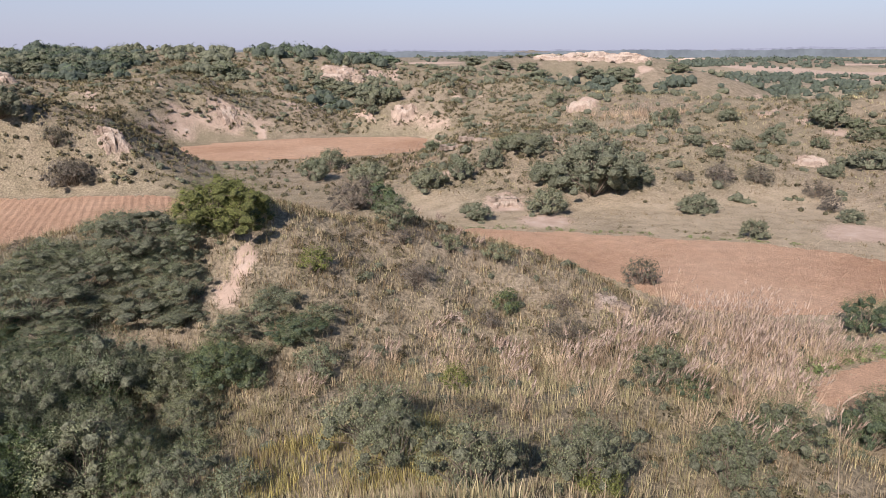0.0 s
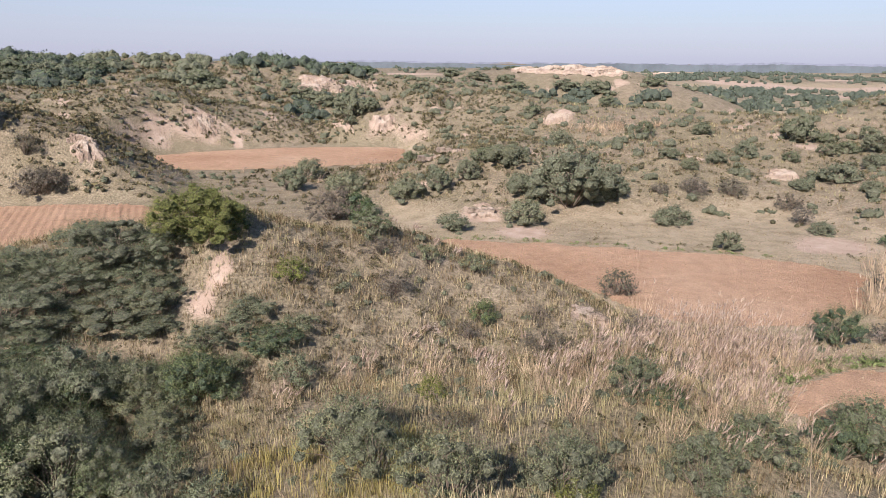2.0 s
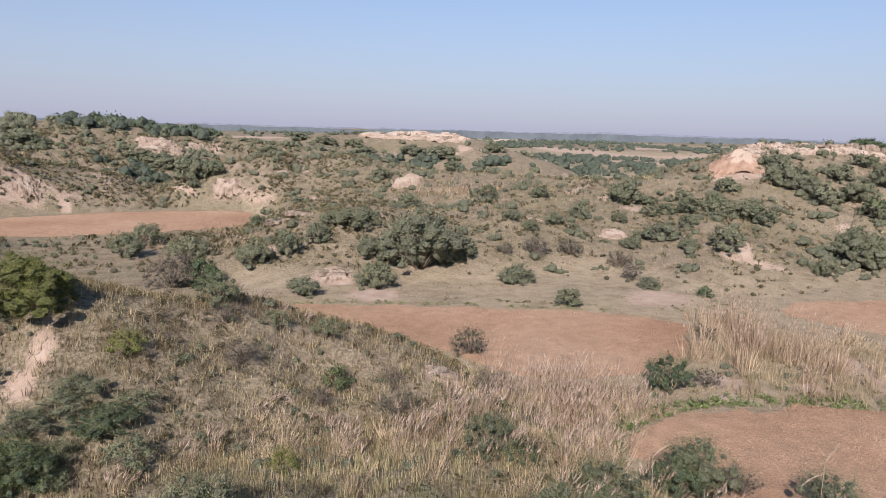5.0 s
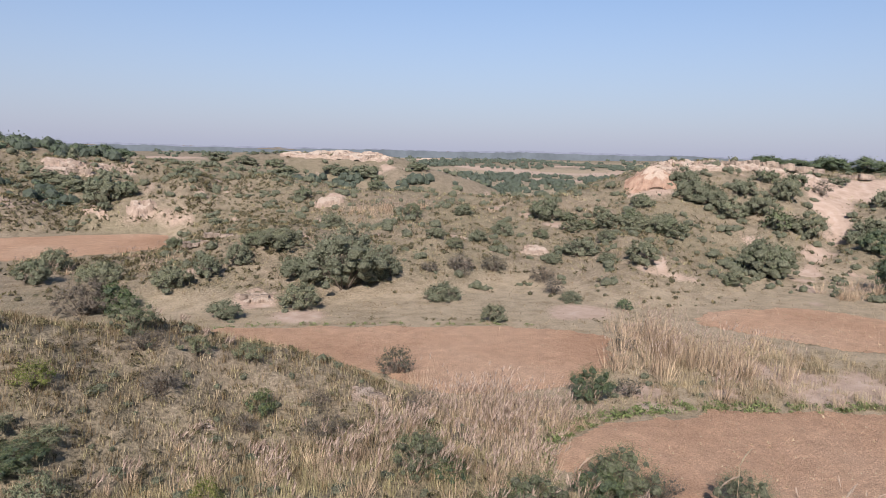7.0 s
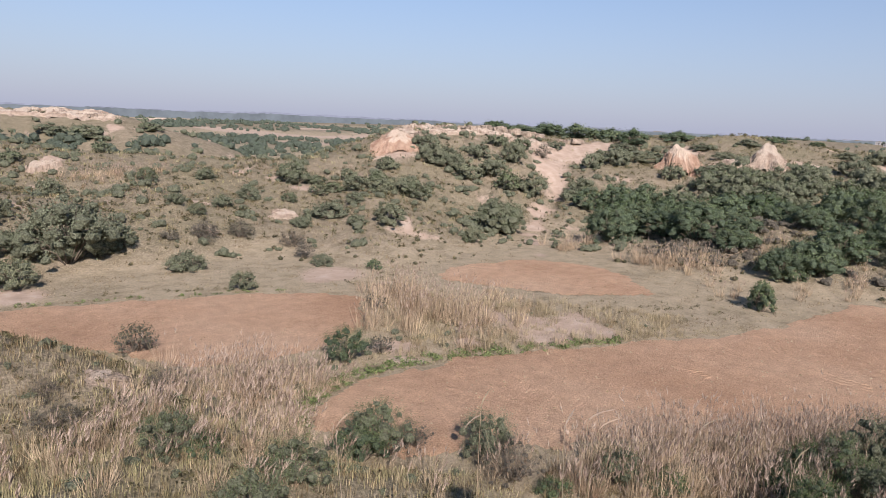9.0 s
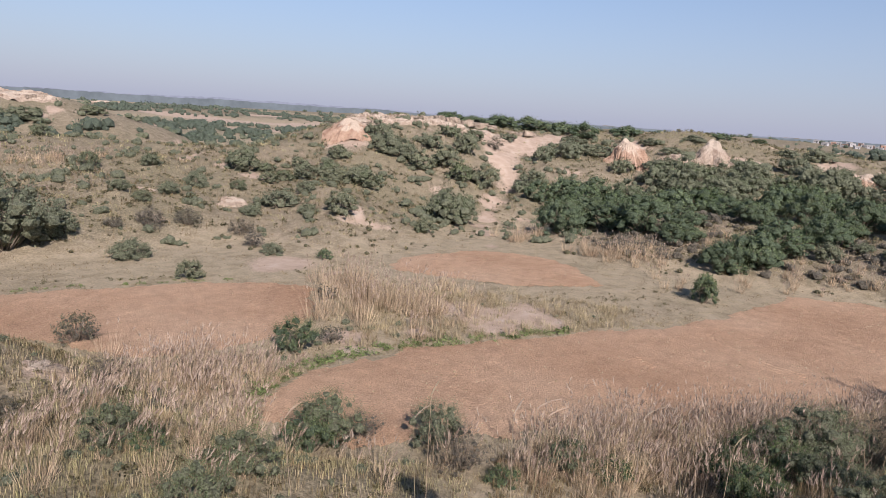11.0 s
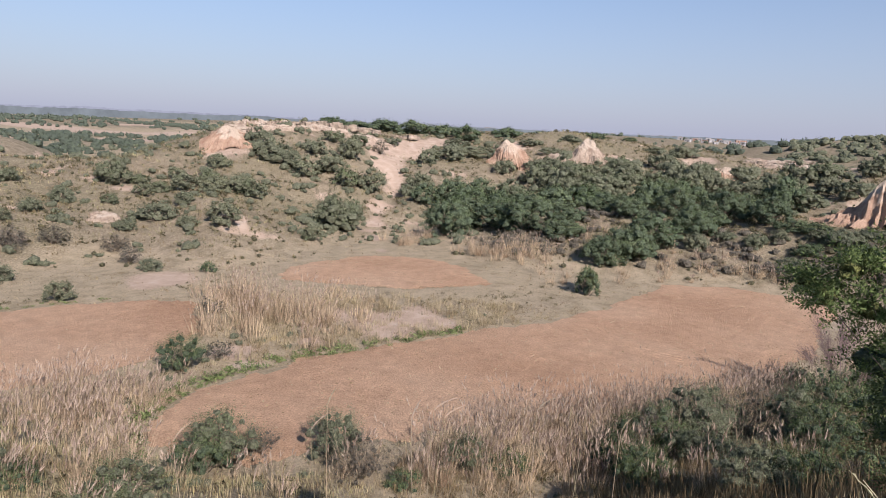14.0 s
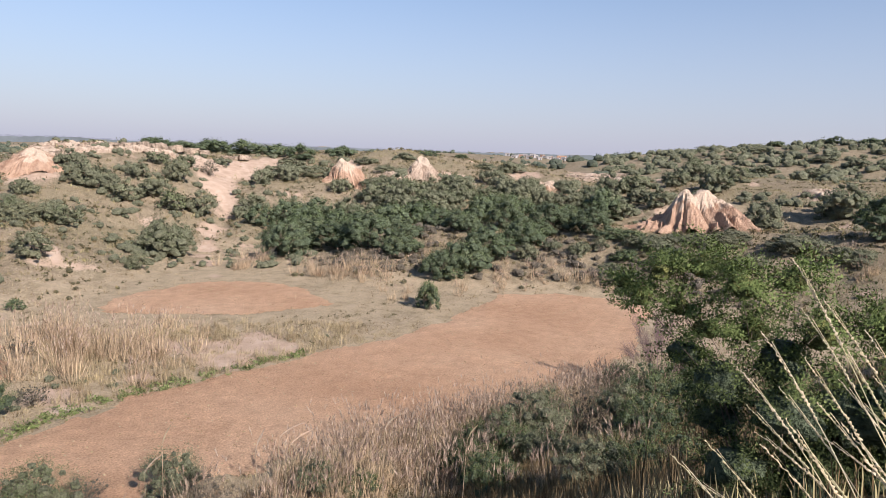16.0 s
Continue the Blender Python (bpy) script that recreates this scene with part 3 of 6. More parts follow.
REEDS_E = [
    (32.8, 107.8, 1.9, 4), (36.4, 111, 1.7, 3), (-17, 94.5, 1.8, 3), (-3.1, 87.9, 1.5, 3), (85.8, 7.9, 1.7, 3), (82.6, 23.4, 1.7, 2),
    (83.9, 27.5, 1.8, 2), (86, 1.2, 2.1, 2), (93.4, -9.4, 2.3, 3), (86.6, -11.1, 2.8, 3), (28.2, 16.2, 3.2, 4), (31.7, 16.5, 3.1, 4),
    (30.2, 13.8, 2.9, 4), (33.6, 13, 3.5, 4), (36.6, 12.2, 3.3, 4), (40, 11.2, 3.2, 4), (43.5, 10, 3, 4), (46.2, 8.4, 2.8, 4),
    (47.1, 6.7, 2.4, 3), (45.3, 5.6, 2.3, 3), (26.3, 16.2, 3.1, 3), (31.1, 9.7, 2.3, 4), (28.5, 6.8, 2.1, 4), (27.1, 4.7, 1.9, 4),
]
REEDS_F = [
    (28.4, 12.1, 2.5, 4), (32.8, 18.8, 2.5, 4), (35.2, 18.3, 2.6, 4), (38.2, 18, 2.7, 4), (40.6, 17.1, 2.8, 4), (42.6, 16, 2.9, 4),
    (43.9, 14.2, 2.9, 4), (30.8, 16.6, 2.6, 4), (32.4, 15.5, 2.7, 4), (34.9, 14.6, 2.5, 4), (37.5, 13.6, 2.6, 4), (39.4, 12.3, 2.6, 4),
    (28.7, 14.2, 2.4, 4), (30.5, 12.7, 2.5, 4), (32.9, 11.3, 2.6, 4), (35.2, 10.3, 2.7, 4), (29.4, 18.6, 2.6, 4), (27, 18.7, 2.5, 4),
    (29.1, 11.5, 2.4, 4), (30, 9.2, 2.4, 4), (24.7, 18, 2.3, 4), (80.5, 24.1, 2.7, 1), (82, 22.6, 3.1, 1), (82.2, 20.6, 3.1, 1),
]
REEDS_G = [
    (82.3, 18.8, 2.7, 1), (78.5, 25.4, 2.6, 1), (82.3, 16.9, 2, 3), (79.4, 27, 2, 2), (86.7, 24.6, 2.2, 1), (87.1, 21.3, 2.2, 1),
    (74.8, 44.4, 2.9, 1), (76.5, 42.9, 2.9, 1), (75.1, 47.1, 2.6, 1), (74.3, 40.1, 2.4, 3), (71.2, 57.7, 2.7, 1), (77.3, 61.1, 2.9, 3),
    (36.3, 49.8, 3.1, 4), (35.3, 46.5, 2.9, 4), (37.2, 46.7, 3, 4), (36.4, 43.7, 2.8, 4), (38.2, 43.9, 2.6, 3), (37.4, 41, 2.3, 3),
    (37.4, 12.3, 2.4, 4), (40, 11.5, 2.5, 4), (41.9, 10.3, 2.6, 4), (43.8, 9.1, 2.7, 4), (46.8, 8.4, 2.4, 3), (28.8, 19.5, 3.4, 2),
]
REEDS_H = [
    (28.2, 18.1, 3.3, 2), (30.2, 18.7, 3.1, 2),
]
REEDS = REEDS_A + REEDS_B + REEDS_C + REEDS_D + REEDS_E + REEDS_F + REEDS_G + REEDS_H
# rock ledges: x, y, width, height
ROCKS = [
    (108.3, 112.9, 5.5, 2.9), (115.3, 113.9, 5.2, 2.3), (120, 112.7, 5.8, 1.9), (103.2, 113.5, 4.4, 1.5), (97.3, 112.7, 4.3, 1.2), (93.5, 113.5, 3.5, 1.2),
    (88.1, 112.2, 3, 1.4), (129.4, 108.2, 5.3, 1.6), (187.2, 41.8, 7.7, 2.1), (201.1, 37.7, 7.2, 1.9), (56.3, 258.5, 8.5, 1.9), (66.1, 255.9, 6.3, 2.1),
    (43.9, 263.9, 7.7, 1.7), (-30.5, 196.3, 4.1, 1.9), (-24.5, 197.8, 4.1, 2), (6.4, 73.1, 2.3, 1.2), (3.9, 90.3, 2.9, 1), (1.4, 90.7, 2.9, 1.1),
    (15.6, 38.2, 0.9, 0.3), (12.8, 35.3, 0.7, 0.2), (9.9, 38.3, 1.3, 0.3), (10.2, 38.2, 0.9, 0.3),
]


# ---- materials ----
def material(name):
    m = bpy.data.materials.new(name)
    m.use_nodes = True
    return m, m.node_tree.nodes, m.node_tree.links, m.node_tree.nodes["Principled BSDF"]


def noise_node(nodes, links, scale, detail=4.0, rough=0.6, vector=None):
    n = nodes.new("ShaderNodeTexNoise")
    n.inputs["Scale"].default_value, n.inputs["Detail"].default_value, n.inputs["Roughness"].default_value = scale, detail, rough
    if vector is not None:
        links.new(vector, n.inputs["Vector"])
    return n.outputs["Fac"]


def ramp_node(nodes, links, fac, stops):
    r = nodes.new("ShaderNodeValToRGB")
    links.new(fac, r.inputs[0])
    el = r.color_ramp.elements
    while len(el) < len(stops):
        el.new(0.5)
    for e, (p, c) in zip(el, stops):
        e.position, e.color = p, (*c, 1) if len(c) == 3 else (c[0], c[0], c[0], 1)
    return r.outputs[0]


def mix_node(nodes, links, fac, a, b, mode="MIX"):
    m = nodes.new("ShaderNodeMix")
    m.data_type, m.blend_type = "RGBA", mode
    for sock, v in ((m.inputs[0], fac), (m.inputs[6], a), (m.inputs[7], b)):
        if isinstance(v, (int, float)):
            sock.default_value = v
        elif isinstance(v, tuple):
            sock.default_value = (*v, 1)
        else:
            links.new(v, sock)
    return m.outputs[2]


def bump_node(nodes, links, height, strength, distance, bsdf):
    b = nodes.new("ShaderNodeBump")
    b.inputs["Strength"].default_value, b.inputs["Distance"].default_value = strength, distance
    links.new(height, b.inputs["Height"])
    links.new(b.outputs[0], bsdf.inputs["Normal"])


def object_vector(nodes):
    return nodes.new("ShaderNodeTexCoord").outputs["Object"]


def ground_material():
    m, n, l, b = material("dry_grass_and_earth")
    v = object_vector(n)
    big = noise_node(n, l, 0.05, 5, 0.6, v)
    mid = noise_node(n, l, 0.6, 5, 0.65, v)
    fine = noise_node(n, l, 5.0, 6, 0.7, v)
    grass = ramp_node(n, l, mid, [(0.3, (0.13, 0.106, 0.07)), (0.45, (0.205, 0.167, 0.113)), (0.6, (0.27, 0.22, 0.152)), (0.8, (0.175, 0.145, 0.094))])
    olive = ramp_node(n, l, fine, [(0.3, (0.12, 0.108, 0.062)), (0.7, (0.25, 0.216, 0.133))])
    c = mix_node(n, l, ramp_node(n, l, big, [(0.4, (0,)), (0.64, (0.6,))]), grass, olive)
    c = mix_node(n, l, 0.8, c, ramp_node(n, l, fine, [(0.32, (0.15,)), (0.7, (0.85,))]), "OVERLAY")
    soil = ramp_node(n, l, mid, [(0.3, (0.33, 0.245, 0.18)), (0.55, (0.43, 0.325, 0.245)), (0.75, (0.48, 0.395, 0.315))])
    grazed = n.new("ShaderNodeAttribute")
    grazed.attribute_name = "grazed"
    tan = ramp_node(n, l, mid, [(0.3, (0.23, 0.186, 0.119)), (0.5, (0.325, 0.264, 0.175)), (0.72, (0.395, 0.321, 0.223))])
    c = mix_node(n, l, grazed.outputs["Fac"], c, mix_node(n, l, 0.5, tan, ramp_node(n, l, fine, [(0.32, (0.25,)), (0.7, (0.75,))]), "OVERLAY"))
    at = n.new("ShaderNodeAttribute")
    at.attribute_name = "bare"
    edge = n.new("ShaderNodeMath")
    edge.operation = "MULTIPLY_ADD"
    l.new(fine, edge.inputs[0])
    edge.inputs[1].default_value = 0.9
    l.new(at.outputs["Fac"], edge.inputs[2])
    bare = ramp_node(n, l, edge.outputs[0], [(0.72, (0,)), (0.98, (1,))])
    l.new(mix_node(n, l, bare, c, soil), b.inputs["Base Color"])
    b.inputs["Roughness"].default_value = 0.95
    b.inputs["Specular IOR Level"].default_value = 0.1
    bump_node(n, l, fine, 0.8, 0.15, b)
    return m


def field_material():
    m, n, l, b = material("ploughed_red_soil")
    v = object_vector(n)
    big = noise_node(n, l, 0.07, 4, 0.55, v)
    mid = noise_node(n, l, 0.9, 5, 0.6, v)
    fine = noise_node(n, l, 9.0, 5, 0.75, v)
    c = ramp_node(n, l, big, [(0.3, (0.348, 0.211, 0.128)), (0.5, (0.412, 0.262, 0.164)), (0.7, (0.456, 0.307, 0.2))])
    c = mix_node(n, l, 0.35, c, ramp_node(n, l, mid, [(0.3, (0.3,)), (0.7, (0.7,))]), "OVERLAY")
    c = mix_node(n, l, 0.45, c, ramp_node(n, l, fine, [(0.35, (0.15,)), (0.65, (0.85,))]), "OVERLAY")
    l.new(c, b.inputs["Base Color"])
    b.inputs["Roughness"].default_value = 0.95
    b.inputs["Specular IOR Level"].default_value = 0.1
    bump_node(n, l, fine, 1.0, 0.12, b)
    return m


def leaf_material(name, dark, light, through_light=0.12, patches=0.0):
    m, n, l, b = material(name)
    ran = n.new("ShaderNodeNewGeometry").outputs["Random Per Island"]
    obr = n.new("ShaderNodeObjectInfo").outputs["Random"]
    c = ramp_node(n, l, ran, [(0.0, dark), (1.0, light)])
    tint = ramp_node(n, l, obr, [(0.0, (0.36, 0.4, 0.3)), (0.5, (0.5, 0.5, 0.5)), (1.0, (0.6, 0.56, 0.5))])
    c = mix_node(n, l, 0.8, c, tint, "OVERLAY")
    if patches:   # older, greyer and browner stands here and there
        v = object_vector(n)
        f = noise_node(n, l, 0.35, 4, 0.65, v)
        c = mix_node(n, l, patches, c, ramp_node(n, l, f, [(0.32, (0.3, 0.24, 0.2)), (0.5, (0.5, 0.47, 0.44)), (0.68, (0.68, 0.64, 0.56))]), "OVERLAY")
    l.new(c, b.inputs["Base Color"])
    b.inputs["Roughness"].default_value = 0.75
    b.inputs["Specular IOR Level"].default_value = 0.08
    tr = n.new("ShaderNodeBsdfTranslucent")
    l.new(c, tr.inputs[0])
    mx = n.new("ShaderNodeMixShader")
    mx.inputs[0].default_value = through_light
    l.new(b.outputs[0], mx.inputs[1])
    l.new(tr.outputs[0], mx.inputs[2])
    l.new(mx.outputs[0], n["Material Output"].inputs[0])
    return m


def plain_material(name, a, c, scale=3.0, rough=0.9, bump=0.3):
    m, n, l, b = material(name)
    f = noise_node(n, l, scale, 5, 0.65, object_vector(n))
    l.new(ramp_node(n, l, f, [(0.3, a), (0.7, c)]), b.inputs["Base Color"])
    b.inputs["Roughness"].default_value = rough
    b.inputs["Specular IOR Level"].default_value = 0.15
    bump_node(n, l, f, bump, 0.05, b)
    return m


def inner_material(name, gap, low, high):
    """The close mass of leaves and twigs inside a crown, at the size of leaves; the gap colour paints the shade between
    them.
    """
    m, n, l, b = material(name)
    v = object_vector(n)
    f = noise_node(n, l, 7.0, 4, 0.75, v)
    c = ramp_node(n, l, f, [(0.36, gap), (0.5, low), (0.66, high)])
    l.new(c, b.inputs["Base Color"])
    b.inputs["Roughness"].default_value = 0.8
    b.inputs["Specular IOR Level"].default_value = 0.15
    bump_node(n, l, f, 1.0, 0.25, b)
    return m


GROUND, SOIL = ground_material(), field_material()
ACACIA = leaf_material("acacia_leaf", (0.1, 0.112, 0.07), (0.21, 0.228, 0.15), 0.06)
GREEN = leaf_material("green_leaf", (0.06, 0.085, 0.042), (0.16, 0.2, 0.108), 0.06)
OLIVE = leaf_material("yellow_green_leaf", (0.1, 0.12, 0.032), (0.27, 0.275, 0.09))
# near copies of ACACIA and GREEN, without the distance haze painted into those
ACACIA_NEAR = leaf_material("acacia_leaf_near", (0.1, 0.115, 0.062), (0.235, 0.262, 0.16), 0.06)
GREEN_NEAR = leaf_material("green_leaf_near", (0.035, 0.055, 0.024), (0.165, 0.205, 0.095), 0.06)
GREY = leaf_material("grey_twig", (0.11, 0.10, 0.08), (0.22, 0.19, 0.15))
STRAW = leaf_material("dry_grass_blade", (0.19, 0.155, 0.105), (0.49, 0.415, 0.3), 0.15, 0.8)
FRESH = leaf_material("green_grass_blade", (0.19, 0.175, 0.1), (0.42, 0.385, 0.235), 0.15, 0.8)
REED = leaf_material("dry_reed", (0.2, 0.166, 0.122), (0.48, 0.41, 0.32), 0.15, 0.8)
PLUME = leaf_material("reed_plume", (0.16, 0.108, 0.08), (0.44, 0.35, 0.27))
RUST = leaf_material("rust_brown_blade", (0.09, 0.062, 0.042), (0.34, 0.25, 0.175), 0.2, 0.8)
WOODS = leaf_material("dark_wood_leaf", (0.06, 0.08, 0.056), (0.15, 0.18, 0.125), 0.05)
TUSSOCK = leaf_material("olive_tussock", (0.07, 0.064, 0.038), (0.215, 0.19, 0.118), 0.2, 0.8)
# low leaves of the near tree, darkened for the shade under its top
SHADE_LEAF = leaf_material("shade_leaf", (0.035, 0.055, 0.022), (0.14, 0.18, 0.075))
LIME = leaf_material("fresh_leaf", (0.085, 0.12, 0.045), (0.22, 0.265, 0.115))
YELLOW = leaf_material("yellow_grass_blade", (0.26, 0.23, 0.08), (0.46, 0.41, 0.17), 0.25, 0.5)
CREAM = leaf_material("ripe_straw", (0.42, 0.35, 0.23), (0.6, 0.52, 0.38), 0.1)
TWIG = leaf_material("bare_twig", (0.12, 0.085, 0.08), (0.27, 0.2, 0.185), 0.0)
# first colour of each: the shade between leaves, painted on in dark spots
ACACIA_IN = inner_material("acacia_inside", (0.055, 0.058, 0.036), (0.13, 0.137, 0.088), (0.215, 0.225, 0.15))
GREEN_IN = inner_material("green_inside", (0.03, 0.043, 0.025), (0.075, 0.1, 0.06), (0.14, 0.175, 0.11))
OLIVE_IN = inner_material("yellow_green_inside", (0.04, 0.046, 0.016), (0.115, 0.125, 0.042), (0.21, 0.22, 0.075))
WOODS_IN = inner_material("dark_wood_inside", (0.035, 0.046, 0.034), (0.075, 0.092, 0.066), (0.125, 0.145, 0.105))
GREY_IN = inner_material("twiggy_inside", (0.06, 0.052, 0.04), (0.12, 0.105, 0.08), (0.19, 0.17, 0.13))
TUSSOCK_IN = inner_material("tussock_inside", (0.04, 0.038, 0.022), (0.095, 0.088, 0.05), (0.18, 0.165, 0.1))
BARK = plain_material("grey_brown_bark", (0.10, 0.08, 0.06), (0.2, 0.16, 0.12), 12)


# ---- ground sheet ----
def mesh_from(name, verts, faces, mat, smooth=False):
    me = bpy.data.meshes.new(name)
    verts, faces = np.asarray(verts, np.float32), np.asarray(faces, np.int32)
    n, k = faces.shape
    me.vertices.add(len(verts))
    me.vertices.foreach_set("co", verts.ravel())
    me.loops.add(n * k)
    me.loops.foreach_set("vertex_index", faces.ravel())
    me.polygons.add(n)
    me.polygons.foreach_set("loop_start", np.arange(0, n * k, k, dtype=np.int32))
    me.polygons.foreach_set("use_smooth", np.full(n, smooth))
    me.update(calc_edges=True)
    me.materials.append(mat)
    return me


def spread(lo, hi, fine_lo, fine_hi, fine, coarse):
    return np.concatenate([np.arange(lo, fine_lo, coarse), np.arange(fine_lo, fine_hi, fine), np.arange(fine_hi, hi, coarse)])


def build_ground():
    az = np.radians(spread(-180, 180, -44, 106, 0.4, 3.0))
    rad = np.concatenate([[0.002, 0.3], np.geomspace(1.0, 4600, 350)])
    a, r = np.meshgrid(az, rad)
    x, y = r * np.sin(a), r * np.cos(a) - 1.0 / (1 + r * 0.05)   # the pole lies behind the viewpoint
    z = ground_z(x, y)
    na, nr = len(az), len(rad)
    i = np.arange(nr - 1)[:, None] * na + np.arange(na)[None, :]
    j = np.arange(nr - 1)[:, None] * na + (np.arange(na)[None, :] + 1) % na
    faces = np.stack([i, i + na, j + na, j], -1).reshape(-1, 4)[:, ::-1]
    verts = np.stack([x, y, z], -1).reshape(-1, 3)
    verts = np.vstack([verts, [[0, 0, ground_z(np.zeros(1), np.zeros(1))[0]]]])
    me = mesh_from("ground", verts, faces, GROUND, True)
    # bare earth on steep flanks and worn patches
    e = 0.6
    slope = np.hypot(ground_z(x + e, y) - z, ground_z(x, y + e) - z) / e
    turf = np.where((x < -25) & (r < 114), 0.2, 1.0)   # the mound on this side is well grown
    bare = turf * np.clip((slope - 0.6) * 1.1, 0, 0.4) * np.clip((r - 55) / 60, 0, 1) * np.clip((225 - r) / 40, 0, 1) + turf * 0.25 * lattice(x * 0.09, y * 0.09, 21) * np.clip(r / 60, 0, 1)
    wash = lattice(x * 0.16, y * 0.16, 23) + 0.7 * lattice(x * 0.42, y * 0.42, 24)
    bare = np.maximum(bare, np.clip((wash - 0.5) * 1.5, 0, 0.9) * np.clip(slope * 4 - 0.5, 0, 1) * np.where(x < -25, np.clip((r - 114) / 14, 0, 1), np.clip((r - 60) / 30, 0, 1)) * np.clip((290 - r) / 40, 0, 1))
    bare = np.maximum(bare, np.clip(lattice(x * 0.02, y * 0.02, 25) * 1.6 + 0.5 * lattice(x * 0.07, y * 0.07, 26), 0, 0.9) * np.clip((r - 330) / 60, 0, 1) * np.clip((900 - r) / 200, 0, 1))
    for bx, by, br in BARE:
        bare = np.maximum(bare, 1.15 - np.hypot(x - bx, y - by) / br * 0.75)
    at = me.attributes.new("bare", "FLOAT", "POINT")
    at.data.foreach_set("value", np.append(np.clip(bare, 0, 1).ravel(), 0).astype(np.float32))
    short = me.attributes.new("grazed", "FLOAT", "POINT")   # bitten short on the level valley floor
    short.data.foreach_set("value", np.append((np.clip(1.0 - z / 1.2 + 0.5 * lattice(x * 0.2, y * 0.2, 27), 0, 1) * np.where(x < -4, 0.2, 1.0)).ravel(), 0).astype(np.float32))
    return tagged(new("ground", me), "rolling dry grassland with eroded earth banks", "ground", kind="structure")


build_ground()


# ---- ploughed fields ----
def build_field(label, outline, cell, furrow):
    """A sheet of loose soil a hand above the floor, its rim worn by noise; furrow: ridge spacing or 0."""
    xs, ys = np.array(outline).T
    gx, gy = np.meshgrid(np.arange(xs.min() - 1, xs.max() + 1, cell), np.arange(ys.min() - 1, ys.max() + 1, cell))
    gap = field_gap(gx, gy, outline) + 0.7 * lattice(gx * 0.35, gy * 0.35, 31) + 0.35 * lattice(gx * 1.3, gy * 1.3, 32)
    z = ground_z(gx, gy) + 0.02 + 0.06 * np.clip(-gap, 0, 1) + 0.025 * lattice(gx * 2.1, gy * 2.1, 33) + 0.02 * lattice(gx * 0.4, gy * 0.4, 34)
    if furrow:
        z += 0.05 * np.sin((gx * 0.93 + gy * 0.36) / furrow * 2 * np.pi) * np.clip(-gap, 0, 1)
    nx = gx.shape[1]
    keep = (gap[:-1, :-1] < 0) & (gap[1:, 1:] < 0) & (gap[1:, :-1] < 0) & (gap[:-1, 1:] < 0)
    r, c = np.nonzero(keep)
    q = r * nx + c
    faces = np.stack([q, q + 1, q + nx + 1, q + nx], -1)
    used, faces = np.unique(faces, return_inverse=True)
    verts = np.stack([gx, gy, z], -1).reshape(-1, 3)[used]
    me = mesh_from("field", verts, faces.reshape(-1, 4), SOIL, True)
    return tagged(new("field", me), label, "field", kind="structure")


for (label, _), outline, cell, furrow in zip(FIELDS, OUTLINES, (0.25, 0.3, 0.35, 0.6, 0.22), (0, 0, 0, 0, 0.75)):
    build_field(label, outline, cell, furrow)


# ---- plant builders ----
rng = np.random.default_rng(7)


def unit(v):
    return v / np.maximum(np.linalg.norm(v, axis=-1, keepdims=True), 1e-9)


def leaf_cards(base, way, length, width, fold=False):
    """One pointed leaf for each base point: a narrow triangle, or a folded diamond where it is seen close; vertices and triangles."""
    n = len(base)
    side = unit(np.cross(way, rng.normal(size=(n, 3)))) * width[:, None] * 0.5
    tip = base + way * length[:, None]
    if not fold:
        low = base + way * length[:, None] * 0.2
        return np.stack([low - side, low + side, tip], 1).reshape(-1, 3), np.arange(n * 3).reshape(-1, 3)
    mid = base + way * length[:, None] * 0.45
    v = np.stack([base, mid + side, tip, mid - side], 1).reshape(-1, 3)
    i = np.arange(n)[:, None] * 4
    return v, np.concatenate([i + [0, 1, 2], i + [0, 2, 3]], 1).reshape(-1, 3)


def soften(me, outward, own=0.45):
    """Turn the leaves' shading towards the outside of their crown, as many leaflets would catch the light."""
    n = len(me.polygons)
    idx = np.empty(n * 3, np.int32)
    me.loops.foreach_get("vertex_index", idx)
    co = np.empty(len(me.vertices) * 3, np.float32)
    me.vertices.foreach_get("co", co)
    tri = co.reshape(-1, 3)[idx].reshape(-1, 3, 3)
    face = unit(np.cross(tri[:, 1] - tri[:, 0], tri[:, 2] - tri[:, 0]))
    way = np.repeat(unit(outward + face * own), 3, 0)
    me.polygons.foreach_set("use_smooth", np.ones(n, bool))
    me.normals_split_custom_set(way.astype(float).tolist())
    return me


def facing(v, f, outward):
    """Wind each triangle so that its front looks outward."""
    t = v[f]
    back = (np.cross(t[:, 1] - t[:, 0], t[:, 2] - t[:, 0]) * outward).sum(-1) < 0
    f = f.copy()
    f[back] = f[back][:, ::-1]
    return f


def limb(verts, faces, points, r0, r1, sides=5):
    """A tapered limb along points, added to the lists."""
    start = len(verts)
    pts = [Vector(p) for p in points]
    for i, p in enumerate(pts):
        a = (pts[min(i + 1, len(pts) - 1)] - pts[max(i - 1, 0)]).normalized()
        u = a.orthogonal().normalized()
        w = a.cross(u)
        r = r0 + (r1 - r0) * i / (len(pts) - 1)
        verts.extend((p + (u * math.cos(k * 2 * math.pi / sides) + w * math.sin(k * 2 * math.pi / sides)) * r)[:] for k in range(sides))
    for i in range(len(pts) - 1):
        for k in range(sides):
            a, b = start + i * sides + k, start + i * sides + (k + 1) % sides
            faces.append((a, b, b + sides, a + sides))


def part(name, me, parent, label=""):
    ob = new(name, me)
    ob.parent = parent
    return tagged(ob, label)


